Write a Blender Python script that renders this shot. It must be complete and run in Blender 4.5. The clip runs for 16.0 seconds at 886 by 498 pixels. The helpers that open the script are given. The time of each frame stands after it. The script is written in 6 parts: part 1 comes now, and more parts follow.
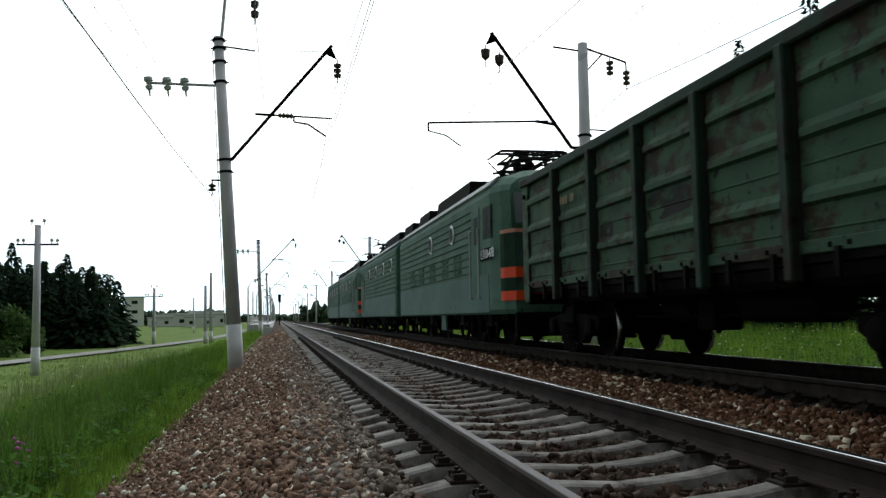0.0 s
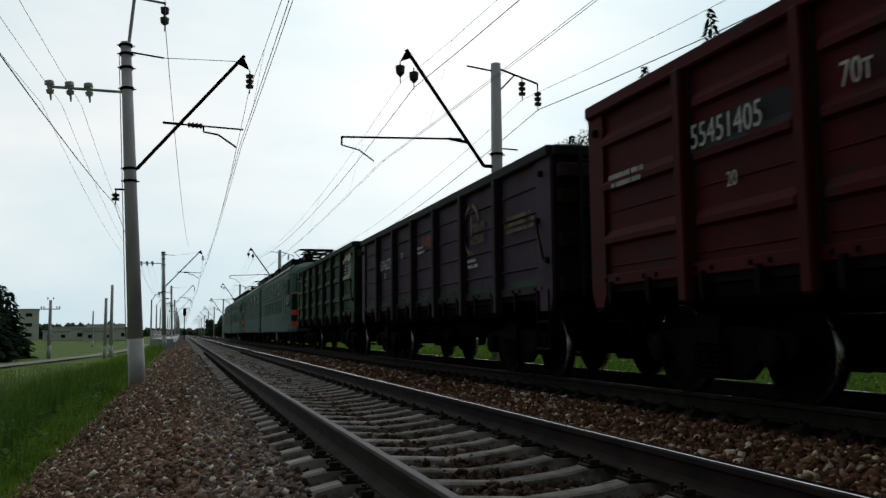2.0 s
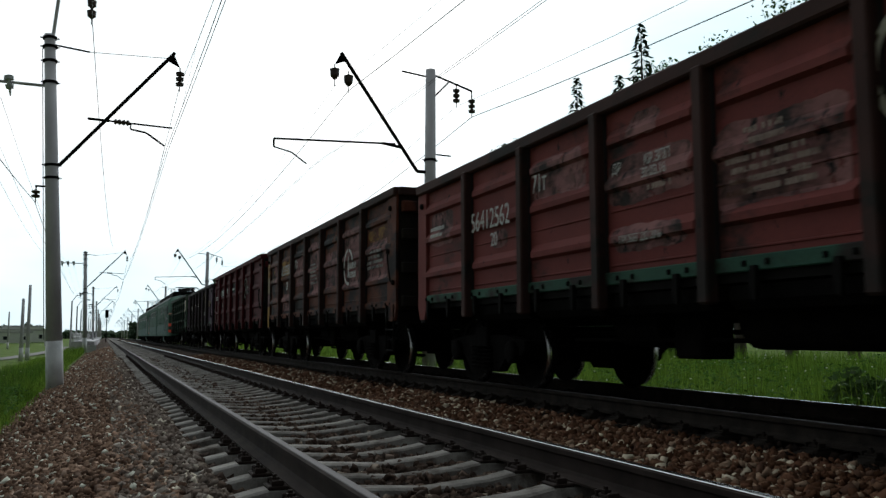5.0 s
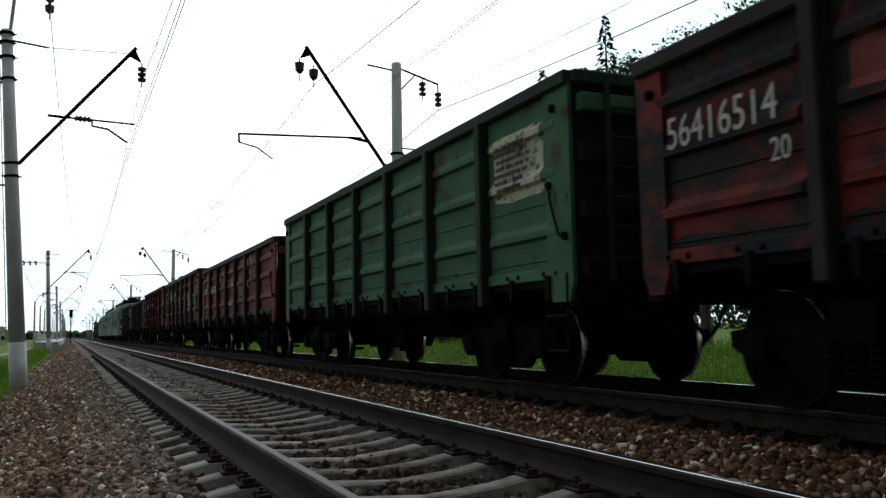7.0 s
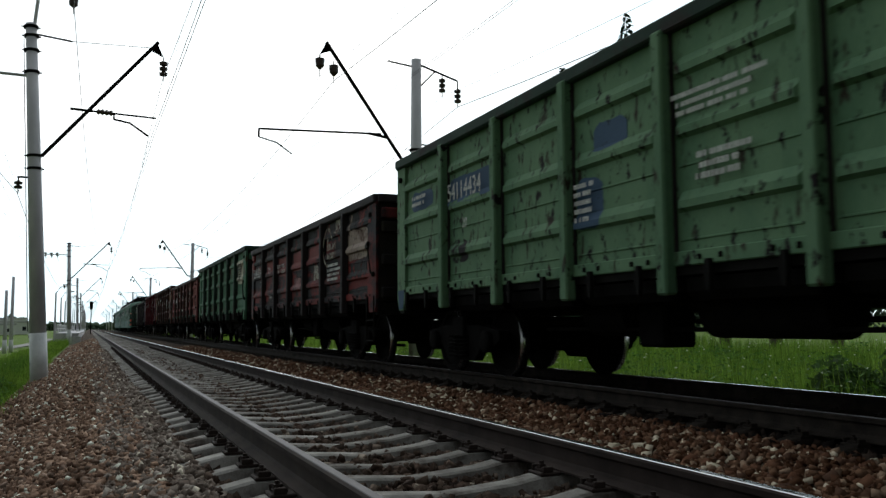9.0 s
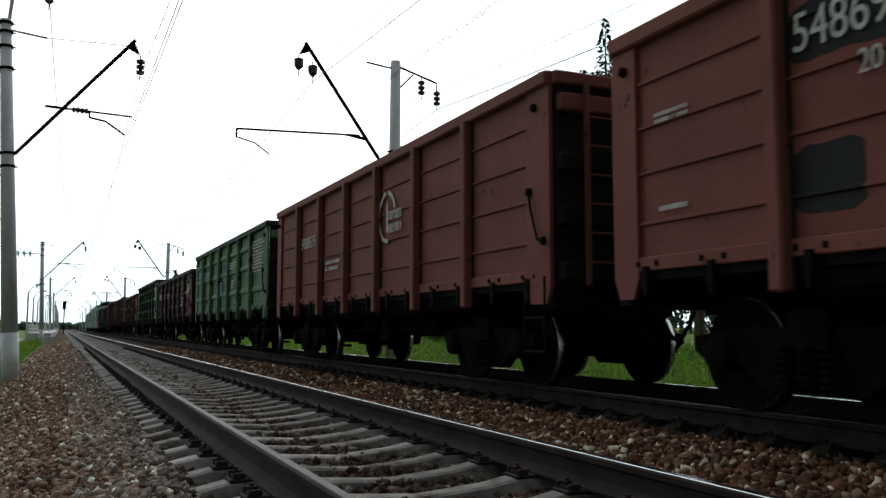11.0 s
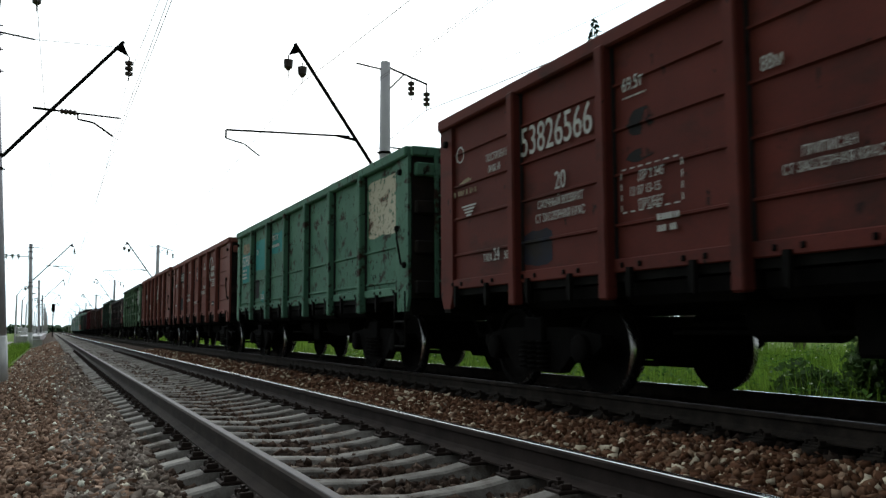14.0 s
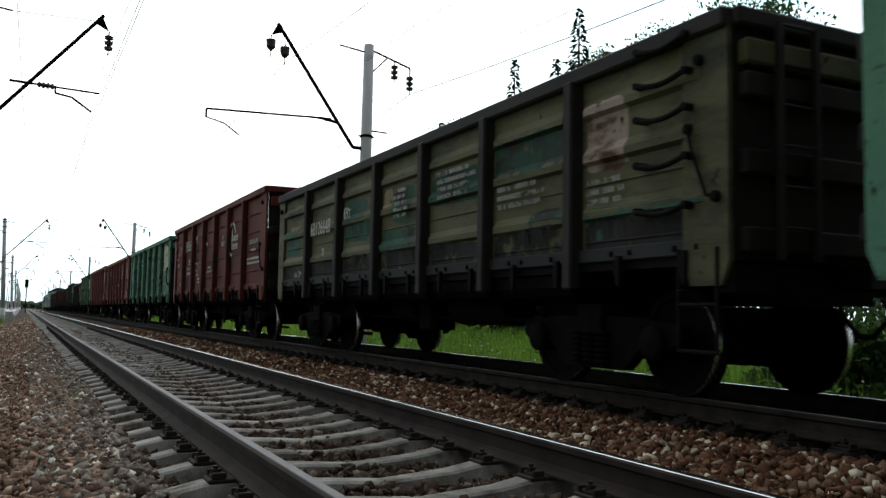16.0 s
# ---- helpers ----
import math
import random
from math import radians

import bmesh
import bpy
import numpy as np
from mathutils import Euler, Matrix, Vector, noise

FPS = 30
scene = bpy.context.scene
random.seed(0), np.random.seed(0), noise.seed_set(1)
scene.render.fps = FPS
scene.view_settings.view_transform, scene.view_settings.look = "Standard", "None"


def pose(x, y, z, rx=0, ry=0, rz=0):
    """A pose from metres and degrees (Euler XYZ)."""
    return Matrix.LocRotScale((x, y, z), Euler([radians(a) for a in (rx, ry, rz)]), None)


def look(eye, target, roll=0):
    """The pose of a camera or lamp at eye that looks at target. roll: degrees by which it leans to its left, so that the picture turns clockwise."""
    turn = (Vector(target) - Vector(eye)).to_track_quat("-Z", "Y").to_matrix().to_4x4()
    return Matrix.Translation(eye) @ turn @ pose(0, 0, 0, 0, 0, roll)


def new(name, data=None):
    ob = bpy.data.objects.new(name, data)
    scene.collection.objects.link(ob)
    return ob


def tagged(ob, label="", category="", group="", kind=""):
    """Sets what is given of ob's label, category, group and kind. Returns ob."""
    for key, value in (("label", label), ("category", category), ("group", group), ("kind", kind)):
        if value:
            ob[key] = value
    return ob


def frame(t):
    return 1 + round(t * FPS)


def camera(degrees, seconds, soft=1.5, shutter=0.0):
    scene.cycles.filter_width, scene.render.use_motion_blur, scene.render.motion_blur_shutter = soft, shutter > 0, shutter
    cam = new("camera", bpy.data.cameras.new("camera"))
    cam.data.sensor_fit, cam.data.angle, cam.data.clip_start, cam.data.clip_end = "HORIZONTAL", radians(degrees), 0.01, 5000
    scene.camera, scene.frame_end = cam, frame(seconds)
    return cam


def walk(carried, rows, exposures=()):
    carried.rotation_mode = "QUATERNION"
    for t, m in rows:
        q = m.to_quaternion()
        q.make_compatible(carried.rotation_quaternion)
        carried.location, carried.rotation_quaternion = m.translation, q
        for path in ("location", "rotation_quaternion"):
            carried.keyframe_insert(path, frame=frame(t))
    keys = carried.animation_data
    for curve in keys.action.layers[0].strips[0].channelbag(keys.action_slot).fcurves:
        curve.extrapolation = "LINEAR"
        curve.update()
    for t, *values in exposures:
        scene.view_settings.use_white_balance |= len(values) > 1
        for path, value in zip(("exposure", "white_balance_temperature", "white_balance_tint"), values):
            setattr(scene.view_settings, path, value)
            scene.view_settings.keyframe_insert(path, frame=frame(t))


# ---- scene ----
# World: x across the tracks, y along them in the train's direction, z up; z = 0 is the rail tops.
# The camera stands beside the near track; it is only turned.
EYE = (0.08, 0.0, 0.687)
cam = camera(55.2, 16.0, soft=1.4, shutter=0.12)
# seconds, yaw, pitch, roll
PATH = [
    (0.0, -10.98, 4.57, 1.01),
    (0.5, -11.75, 4.94, 0.73),
    (1.0, -14.08, 4.95, 0.82),
    (1.5, -15.92, 5.17, 1.05),
    (2.0, -17.00, 5.54, 0.62),
    (2.5, -18.46, 5.70, 0.46),
    (3.0, -18.69, 5.41, 1.04),
    (3.5, -18.90, 4.92, 0.94),
    (4.0, -19.82, 4.98, 0.44),
    (4.5, -20.98, 5.47, -0.20),
    (5.0, -21.68, 5.86, 0.09),
    (7.5, -23.85, 5.36, 1.20),
    (8.0, -23.13, 5.36, 0.95),
    (8.5, -22.80, 5.29, 0.43),
    (9.0, -22.59, 5.20, 0.34),
    (11.5, -24.57, 5.43, 0.23),
    (12.0, -24.90, 5.52, 0.61),
    (12.5, -25.28, 5.48, 0.51),
    (13.0, -25.40, 5.60, -0.26),
    (13.5, -24.72, 5.62, -0.12),
    (14.0, -24.74, 5.39, 0.31),
    (14.5, -25.01, 5.13, 0.11),
    (15.0, -25.05, 5.07, 0.14),
    (15.5, -25.60, 4.95, -0.25),
    (16.0, -26.28, 4.43, -1.05),
]
EXPOSURES = [(0.0, -0.4), (0.5, -1.0), (1.0, -1.27), (2.0, -1.42), (3.5, -1.3), (5.0, -1.0), (8.0, -0.75), (12.5, -0.45), (16.0, -0.3)]
walk(cam, [(t, pose(*EYE, 90 + p, r, y)) for t, y, p, r in PATH], EXPOSURES)

# ---------------------------------------------------------------- light
world = bpy.data.worlds.new("overcast_sky")
scene.world = world
world.use_nodes = True
wn, wl = world.node_tree.nodes, world.node_tree.links
wn.clear()
w_out = wn.new("ShaderNodeOutputWorld")
w_bg = wn.new("ShaderNodeBackground")
w_sky = wn.new("ShaderNodeTexSky")
w_sky.sky_type = "NISHITA"
w_sky.sun_disc = False
w_sky.sun_elevation = radians(26)
w_sky.sun_rotation = radians(19.0)
w_sky.dust_density = 4.0
w_grey = wn.new("ShaderNodeHueSaturation")
w_grey.inputs["Saturation"].default_value = 0.35
w_coord = wn.new("ShaderNodeTexCoord")
w_noise = wn.new("ShaderNodeTexNoise")
w_noise.inputs["Scale"].default_value = 2.2
w_noise.inputs["Detail"].default_value = 6
w_map = wn.new("ShaderNodeMapping")
w_map.inputs["Scale"].default_value = (1, 1, 3)
w_ramp = wn.new("ShaderNodeValToRGB")
w_ramp.color_ramp.elements[0].position = 0.3
w_ramp.color_ramp.elements[0].color = (0.58, 0.79, 0.87, 1)
w_ramp.color_ramp.elements[1].position = 0.7
w_ramp.color_ramp.elements[1].color = (1.0, 1.0, 1.0, 1)
w_mix = wn.new("ShaderNodeMixRGB")
w_mix.inputs["Fac"].default_value = 0.9
wl.new(w_coord.outputs["Generated"], w_map.inputs["Vector"])
wl.new(w_map.outputs["Vector"], w_noise.inputs["Vector"])
wl.new(w_noise.outputs["Fac"], w_ramp.inputs["Fac"])
# thin cloud: bright in the half of the sky where the hidden sun stands, duller away from it
w_dot = wn.new("ShaderNodeVectorMath")
w_dot.operation = "DOT_PRODUCT"
w_dot.inputs[1].default_value = Vector((0.30, 0.87, 0.39)).normalized()
wl.new(w_coord.outputs["Generated"], w_dot.inputs[0])
w_glow = wn.new("ShaderNodeMapRange")
w_glow.interpolation_type = "SMOOTHSTEP"
w_glow.inputs["From Min"].default_value, w_glow.inputs["From Max"].default_value = -0.1, 0.8
w_glow.inputs["To Min"].default_value, w_glow.inputs["To Max"].default_value = 2.6, 22.0
wl.new(w_dot.outputs["Value"], w_glow.inputs["Value"])
w_cloud = wn.new("ShaderNodeVectorMath")
w_cloud.operation = "SCALE"
wl.new(w_ramp.outputs["Color"], w_cloud.inputs[0])
wl.new(w_glow.outputs["Result"], w_cloud.inputs["Scale"])
wl.new(w_sky.outputs["Color"], w_grey.inputs["Color"])
wl.new(w_grey.outputs["Color"], w_mix.inputs["Color1"])
wl.new(w_cloud.outputs["Vector"], w_mix.inputs["Color2"])
wl.new(w_mix.outputs["Color"], w_bg.inputs["Color"])
w_bg.inputs["Strength"].default_value = 0.12
wl.new(w_bg.outputs["Background"], w_out.inputs["Surface"])
sun = new("sun", bpy.data.lights.new("sun", "SUN"))
sun.data.energy = 1.0
sun.data.angle = radians(25)
sun.data.color = (1.0, 0.97, 0.92)
sun.matrix_world = look((30, 87, 45), (0, 0, 0))

# ---------------------------------------------------------------- materials
def material(name, dark, light, scale=3.0, rough=0.8, metal=0.0, bump=0.2, fine=40.0, spots=None, spot_scale=1.5,
             spot_from=0.55, spot_to=0.65, per_object=0.0, per_island=0.0, stretch=(1, 1, 1), gloss_var=0.15, scratch=None, scratch_at=0.62, translucent=0.0, specular=0.3):
    """Two-scale mottled surface: a broad tone between dark and light, fine grain, optional spots of wear."""
    m = bpy.data.materials.new(name)
    m.use_nodes = True
    n, l = m.node_tree.nodes, m.node_tree.links
    b = n["Principled BSDF"]
    co = n.new("ShaderNodeTexCoord")
    mp = n.new("ShaderNodeMapping")
    mp.inputs["Scale"].default_value = stretch
    l.new(co.outputs["Object"], mp.inputs["Vector"])
    big = n.new("ShaderNodeTexNoise")
    big.inputs["Scale"].default_value, big.inputs["Detail"].default_value = scale, 5
    small = n.new("ShaderNodeTexNoise")
    small.inputs["Scale"].default_value, small.inputs["Detail"].default_value = fine, 4
    l.new(mp.outputs["Vector"], big.inputs["Vector"])
    l.new(mp.outputs["Vector"], small.inputs["Vector"])
    add = n.new("ShaderNodeMath")
    add.operation = "MULTIPLY_ADD"
    add.inputs[1].default_value = 0.35
    l.new(small.outputs["Fac"], add.inputs[0])
    l.new(big.outputs["Fac"], add.inputs[2])
    ramp = n.new("ShaderNodeValToRGB")
    ramp.color_ramp.elements[0].position, ramp.color_ramp.elements[1].position = 0.45, 0.9
    ramp.color_ramp.elements[0].color, ramp.color_ramp.elements[1].color = (*dark, 1), (*light, 1)
    l.new(add.outputs[0], ramp.inputs["Fac"])
    last = ramp.outputs["Color"]
    if spots:
        sp = n.new("ShaderNodeTexNoise")
        sp.inputs["Scale"].default_value, sp.inputs["Detail"].default_value = spot_scale, 8
        sp.inputs["Roughness"].default_value = 0.65
        off = n.new("ShaderNodeVectorMath")
        off.operation = "ADD"
        info = n.new("ShaderNodeObjectInfo")
        sc = n.new("ShaderNodeMath")
        sc.operation, sc.inputs[1].default_value = "MULTIPLY", 37.0
        l.new(info.outputs["Random"], sc.inputs[0])
        l.new(mp.outputs["Vector"], off.inputs[0])
        l.new(sc.outputs[0], off.inputs[1])
        l.new(off.outputs[0], sp.inputs["Vector"])
        r2 = n.new("ShaderNodeValToRGB")
        r2.color_ramp.elements[0].position, r2.color_ramp.elements[1].position = spot_from, spot_to
        l.new(sp.outputs["Fac"], r2.inputs["Fac"])
        mx = n.new("ShaderNodeMixRGB")
        mx.inputs["Color2"].default_value = (*spots, 1)
        l.new(r2.outputs["Color"], mx.inputs["Fac"])
        l.new(last, mx.inputs["Color1"])
        last = mx.outputs["Color"]
    if scratch:
        sv = n.new("ShaderNodeTexNoise")
        sv.inputs["Scale"].default_value, sv.inputs["Detail"].default_value, sv.inputs["Roughness"].default_value = 5.0, 6, 0.7
        sm = n.new("ShaderNodeMapping")
        sm.inputs["Scale"].default_value = (1, 1.6, 0.8)
        sm.inputs["Rotation"].default_value = (0.5, 0, 0)
        l.new(co.outputs["Object"], sm.inputs["Vector"])
        oi = n.new("ShaderNodeObjectInfo")
        om = n.new("ShaderNodeMath")
        om.operation, om.inputs[1].default_value = "MULTIPLY", 91.0
        oa = n.new("ShaderNodeVectorMath")
        oa.operation = "ADD"
        l.new(oi.outputs["Random"], om.inputs[0])
        l.new(sm.outputs["Vector"], oa.inputs[0])
        l.new(om.outputs[0], oa.inputs[1])
        l.new(oa.outputs[0], sv.inputs["Vector"])
        r3 = n.new("ShaderNodeValToRGB")
        r3.color_ramp.elements[0].position, r3.color_ramp.elements[1].position = scratch_at, scratch_at + 0.03
        l.new(sv.outputs["Fac"], r3.inputs["Fac"])
        m3 = n.new("ShaderNodeMixRGB")
        m3.inputs["Color2"].default_value = (*scratch, 1)
        l.new(r3.outputs["Color"], m3.inputs["Fac"])
        l.new(last, m3.inputs["Color1"])
        last = m3.outputs["Color"]
    if per_object or per_island:
        hs = n.new("ShaderNodeHueSaturation")
        src = n.new("ShaderNodeObjectInfo").outputs["Random"] if per_object else n.new("ShaderNodeNewGeometry").outputs["Random Per Island"]
        mr = n.new("ShaderNodeMapRange")
        k = per_object or per_island
        mr.inputs["To Min"].default_value, mr.inputs["To Max"].default_value = 1 - k, 1 + k
        l.new(src, mr.inputs["Value"])
        l.new(mr.outputs["Result"], hs.inputs["Value"])
        l.new(last, hs.inputs["Color"])
        last = hs.outputs["Color"]
    l.new(last, b.inputs["Base Color"])
    b.inputs["Metallic"].default_value = metal
    rr = n.new("ShaderNodeMapRange")
    rr.inputs["To Min"].default_value, rr.inputs["To Max"].default_value = max(0.02, rough - gloss_var), min(1, rough + gloss_var)
    l.new(small.outputs["Fac"], rr.inputs["Value"])
    l.new(rr.outputs["Result"], b.inputs["Roughness"])
    b.inputs["Specular IOR Level"].default_value = specular
    if translucent:
        tr = n.new("ShaderNodeBsdfTranslucent")
        l.new(last, tr.inputs["Color"])
        ms = n.new("ShaderNodeMixShader")
        ms.inputs["Fac"].default_value = translucent
        l.new(b.outputs["BSDF"], ms.inputs[1])
        l.new(tr.outputs["BSDF"], ms.inputs[2])
        l.new(ms.outputs["Shader"], n["Material Output"].inputs["Surface"])
    if bump:
        bp = n.new("ShaderNodeBump")
        bp.inputs["Strength"].default_value, bp.inputs["Distance"].default_value = bump, 0.02
        l.new(add.outputs[0], bp.inputs["Height"])
        l.new(bp.outputs["Normal"], b.inputs["Normal"])
    return m


def stone_material(name, colours):
    """Loose stones: each island takes one of the colours by its own random number."""
    m = material(name, (0.1, 0.08, 0.07), (0.2, 0.17, 0.15), scale=12, fine=90, rough=0.95, bump=0.3, specular=0.03)
    n, l = m.node_tree.nodes, m.node_tree.links
    geo = n.new("ShaderNodeNewGeometry")
    ramp = n.new("ShaderNodeValToRGB")
    ramp.color_ramp.interpolation = "CONSTANT"
    while len(ramp.color_ramp.elements) < len(colours):
        ramp.color_ramp.elements.new(0.5)
    for e, (p, c) in zip(ramp.color_ramp.elements, colours):
        e.position, e.color = p, (*c, 1)
    l.new(geo.outputs["Random Per Island"], ramp.inputs["Fac"])
    b = n["Principled BSDF"]
    old = b.inputs["Base Color"].links[0].from_socket
    mx = n.new("ShaderNodeMixRGB")
    mx.blend_type = "OVERLAY"
    mx.inputs["Fac"].default_value = 0.3
    l.new(ramp.outputs["Color"], mx.inputs["Color1"])
    l.new(old, mx.inputs["Color2"])
    l.new(mx.outputs["Color"], b.inputs["Base Color"])
    return m


M = {}
M["grass_ground"] = material("grass_ground", (0.075, 0.125, 0.024), (0.14, 0.2, 0.048), scale=0.35, fine=6, rough=0.95, bump=0.6, specular=0.03)
M["grass_blade"] = material("grass_blade", (0.07, 0.15, 0.016), (0.2, 0.31, 0.05), scale=0.9, fine=8, rough=0.7, bump=0, per_island=0.4, translucent=0.45, specular=0.03)
M["dark_blade"] = material("dark_grass_blade", (0.045, 0.11, 0.016), (0.11, 0.2, 0.032), scale=0.9, fine=8, rough=0.7, bump=0, per_island=0.4, translucent=0.4, specular=0.03)
M["straw_blade"] = material("pale_seed_grass", (0.1, 0.15, 0.05), (0.2, 0.22, 0.1), scale=0.9, fine=8, rough=0.8, bump=0, per_island=0.3, translucent=0.3, specular=0.03)
M["weed"] = material("weed_leaves", (0.03, 0.09, 0.015), (0.1, 0.2, 0.03), scale=1.2, fine=8, rough=0.6, bump=0, per_island=0.4, translucent=0.35, specular=0.03)
M["meadow_blade"] = material("meadow_blade", (0.105, 0.17, 0.03), (0.21, 0.28, 0.065), scale=0.5, fine=8, rough=0.8, bump=0, per_island=0.3, translucent=0.35, specular=0.03)
M["ballast"] = material("ballast_bed", (0.03, 0.021, 0.016), (0.1, 0.07, 0.055), scale=14, fine=60, rough=0.95, bump=1.0, specular=0.03)
M["stone"] = stone_material("ballast_stone", [(0.0, (0.134, 0.0806, 0.0564)), (0.22, (0.235, 0.148, 0.105)), (0.5, (0.336, 0.217, 0.155)), (0.72, (0.188, 0.129, 0.0995)), (0.86, (0.47, 0.336, 0.255)), (0.94, (0.66, 0.66, 0.591))])
M["stone_mid"] = stone_material("dusty_ballast_stone", [(0.0, (0.05, 0.033, 0.025)), (0.3, (0.085, 0.056, 0.043)), (0.55, (0.11, 0.078, 0.06)), (0.75, (0.062, 0.045, 0.037)), (0.9, (0.16, 0.12, 0.096)), (0.97, (0.3, 0.25, 0.2))])
M["stone_rusty"] = stone_material("rusty_stone", [(0.0, (0.085, 0.04, 0.022)), (0.25, (0.15, 0.072, 0.043)), (0.5, (0.2, 0.11, 0.068)), (0.7, (0.11, 0.06, 0.04)), (0.82, (0.34, 0.23, 0.16)), (0.92, (0.62, 0.56, 0.45))])
M["stone_grey"] = stone_material("grey_ballast_stone", [(0.0, (0.143, 0.11, 0.0913)), (0.3, (0.22, 0.179, 0.151)), (0.55, (0.286, 0.242, 0.209)), (0.75, (0.182, 0.143, 0.119)), (0.9, (0.44, 0.391, 0.341)), (0.96, (0.65, 0.605, 0.528))])
M["concrete"] = material("sleeper_concrete", (0.13, 0.118, 0.106), (0.32, 0.3, 0.275), scale=5, fine=70, rough=0.95, bump=0.5, spots=(0.045, 0.032, 0.024), spot_scale=3, spot_from=0.5, spot_to=0.68, per_object=0.25, specular=0.1)
# Far-track blacks: the shadow under the train is put into these two colours.
M["shaded_sleeper"] = material("shade_dark_sleeper", (0.012, 0.01, 0.009), (0.035, 0.028, 0.023), scale=5, fine=60, rough=0.9, bump=0.4, specular=0.05)
M["stone_shaded"] = stone_material("shade_dark_stone", [(0.0, (0.012, 0.009, 0.008)), (0.4, (0.025, 0.018, 0.014)), (0.8, (0.04, 0.028, 0.022)), (0.96, (0.09, 0.07, 0.06))])
M["pole_concrete"] = material("pole_concrete", (0.43, 0.41, 0.44), (0.6, 0.58, 0.6), scale=2.5, fine=60, rough=0.9, bump=0.3, stretch=(1, 1, 0.3))
M["whitewash"] = material("whitewash", (0.55, 0.55, 0.55), (0.75, 0.75, 0.74), scale=3, fine=50, rough=0.9, bump=0.2, spots=(0.35, 0.33, 0.3), spot_scale=3, spot_from=0.6, spot_to=0.75)
M["rail_side"] = material("rusty_rail", (0.018, 0.013, 0.012), (0.042, 0.031, 0.027), scale=4, fine=70, rough=0.8, metal=0.1, bump=0.2, specular=0.06)
M["rail_dull"] = material("dull_rail_head", (0.05, 0.046, 0.05), (0.085, 0.078, 0.085), scale=3, fine=80, rough=0.7, metal=0.2, bump=0.05)
M["rail_top"] = material("polished_rail_head", (0.42, 0.42, 0.43), (0.6, 0.6, 0.6), scale=3, fine=80, rough=0.2, metal=1.0, bump=0.03)
# Near-black albedos: the deep shade under the wagons is put into both colours.
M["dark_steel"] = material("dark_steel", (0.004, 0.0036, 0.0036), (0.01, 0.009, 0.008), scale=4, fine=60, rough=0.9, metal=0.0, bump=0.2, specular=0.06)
M["bogie"] = material("bogie_grime_and_shade", (0.003, 0.0027, 0.0027), (0.008, 0.007, 0.0065), scale=5, fine=60, rough=0.95, bump=0.3, gloss_var=0.04, specular=0.03)
M["wheel_rim"] = material("worn_wheel_rim", (0.6, 0.6, 0.6), (0.8, 0.8, 0.8), scale=5, fine=60, rough=0.25, metal=1.0, bump=0.05)
M["wire"] = material("copper_wire", (0.05, 0.05, 0.05), (0.1, 0.1, 0.1), scale=5, rough=0.6, metal=0.4, bump=0)
M["porcelain"] = material("insulator_porcelain", (0.03, 0.02, 0.018), (0.08, 0.05, 0.04), scale=8, rough=0.25, bump=0)
M["glass_ins"] = material("insulator_glass", (0.35, 0.37, 0.37), (0.6, 0.62, 0.62), scale=8, rough=0.15, bump=0)
M["spruce"] = material("spruce_needles", (0.006, 0.015, 0.008), (0.022, 0.042, 0.02), scale=0.8, fine=9, rough=0.95, bump=0, per_island=0.4, specular=0.02)
M["leaf"] = material("broad_leaves", (0.03, 0.065, 0.014), (0.07, 0.13, 0.035), scale=0.8, fine=9, rough=0.85, bump=0, per_island=0.4, translucent=0.3)
M["bark"] = material("bark", (0.04, 0.03, 0.025), (0.1, 0.08, 0.065), scale=4, fine=40, rough=0.95, bump=0.5)
M["far_wood"] = material("far_woods", (0.03, 0.055, 0.03), (0.07, 0.105, 0.06), scale=0.1, fine=1.0, rough=1, bump=0, per_island=0.3)
M["flower"] = material("white_flowers", (0.6, 0.6, 0.5), (0.8, 0.8, 0.7), scale=5, rough=0.9, bump=0)
M["pink_flower"] = material("pink_flowers", (0.4, 0.05, 0.3), (0.6, 0.12, 0.45), scale=5, rough=0.9, bump=0)
M["road"] = material("pale_gravel_road", (0.22, 0.21, 0.19), (0.36, 0.35, 0.33), scale=0.7, fine=9, rough=0.95, bump=0.2, specular=0.03)
M["writing"] = material("white_stencil_paint", (0.36, 0.35, 0.33), (0.6, 0.59, 0.56), scale=6, fine=40, rough=0.8, bump=0, spots=(0.2, 0.12, 0.1), spot_scale=9, spot_from=0.58, spot_to=0.7)


# ---------------------------------------------------------------- mesh helpers
def finish(bm, name, mat, smooth=False):
    me = bpy.data.meshes.new(name)
    bmesh.ops.recalc_face_normals(bm, faces=bm.faces)
    bm.to_mesh(me)
    bm.free()
    me.materials.append(mat)
    if smooth:
        me.polygons.foreach_set("use_smooth", [True] * len(me.polygons))
    return me


def part(name, bm, mat, parent, label="", smooth=False, at=None):
    ob = new(name, bm if isinstance(bm, bpy.types.Mesh) else finish(bm, name, mat, smooth))
    ob.parent = parent
    if at is not None:
        ob.matrix_basis = at
    if label:
        tagged(ob, label)
    return ob


def thing(name, label, category, group="", at=None, kind=""):
    ob = new(name)
    ob.empty_display_size = 0.3
    if at is not None:
        ob.matrix_basis = at
    return tagged(ob, label, category, group, kind)


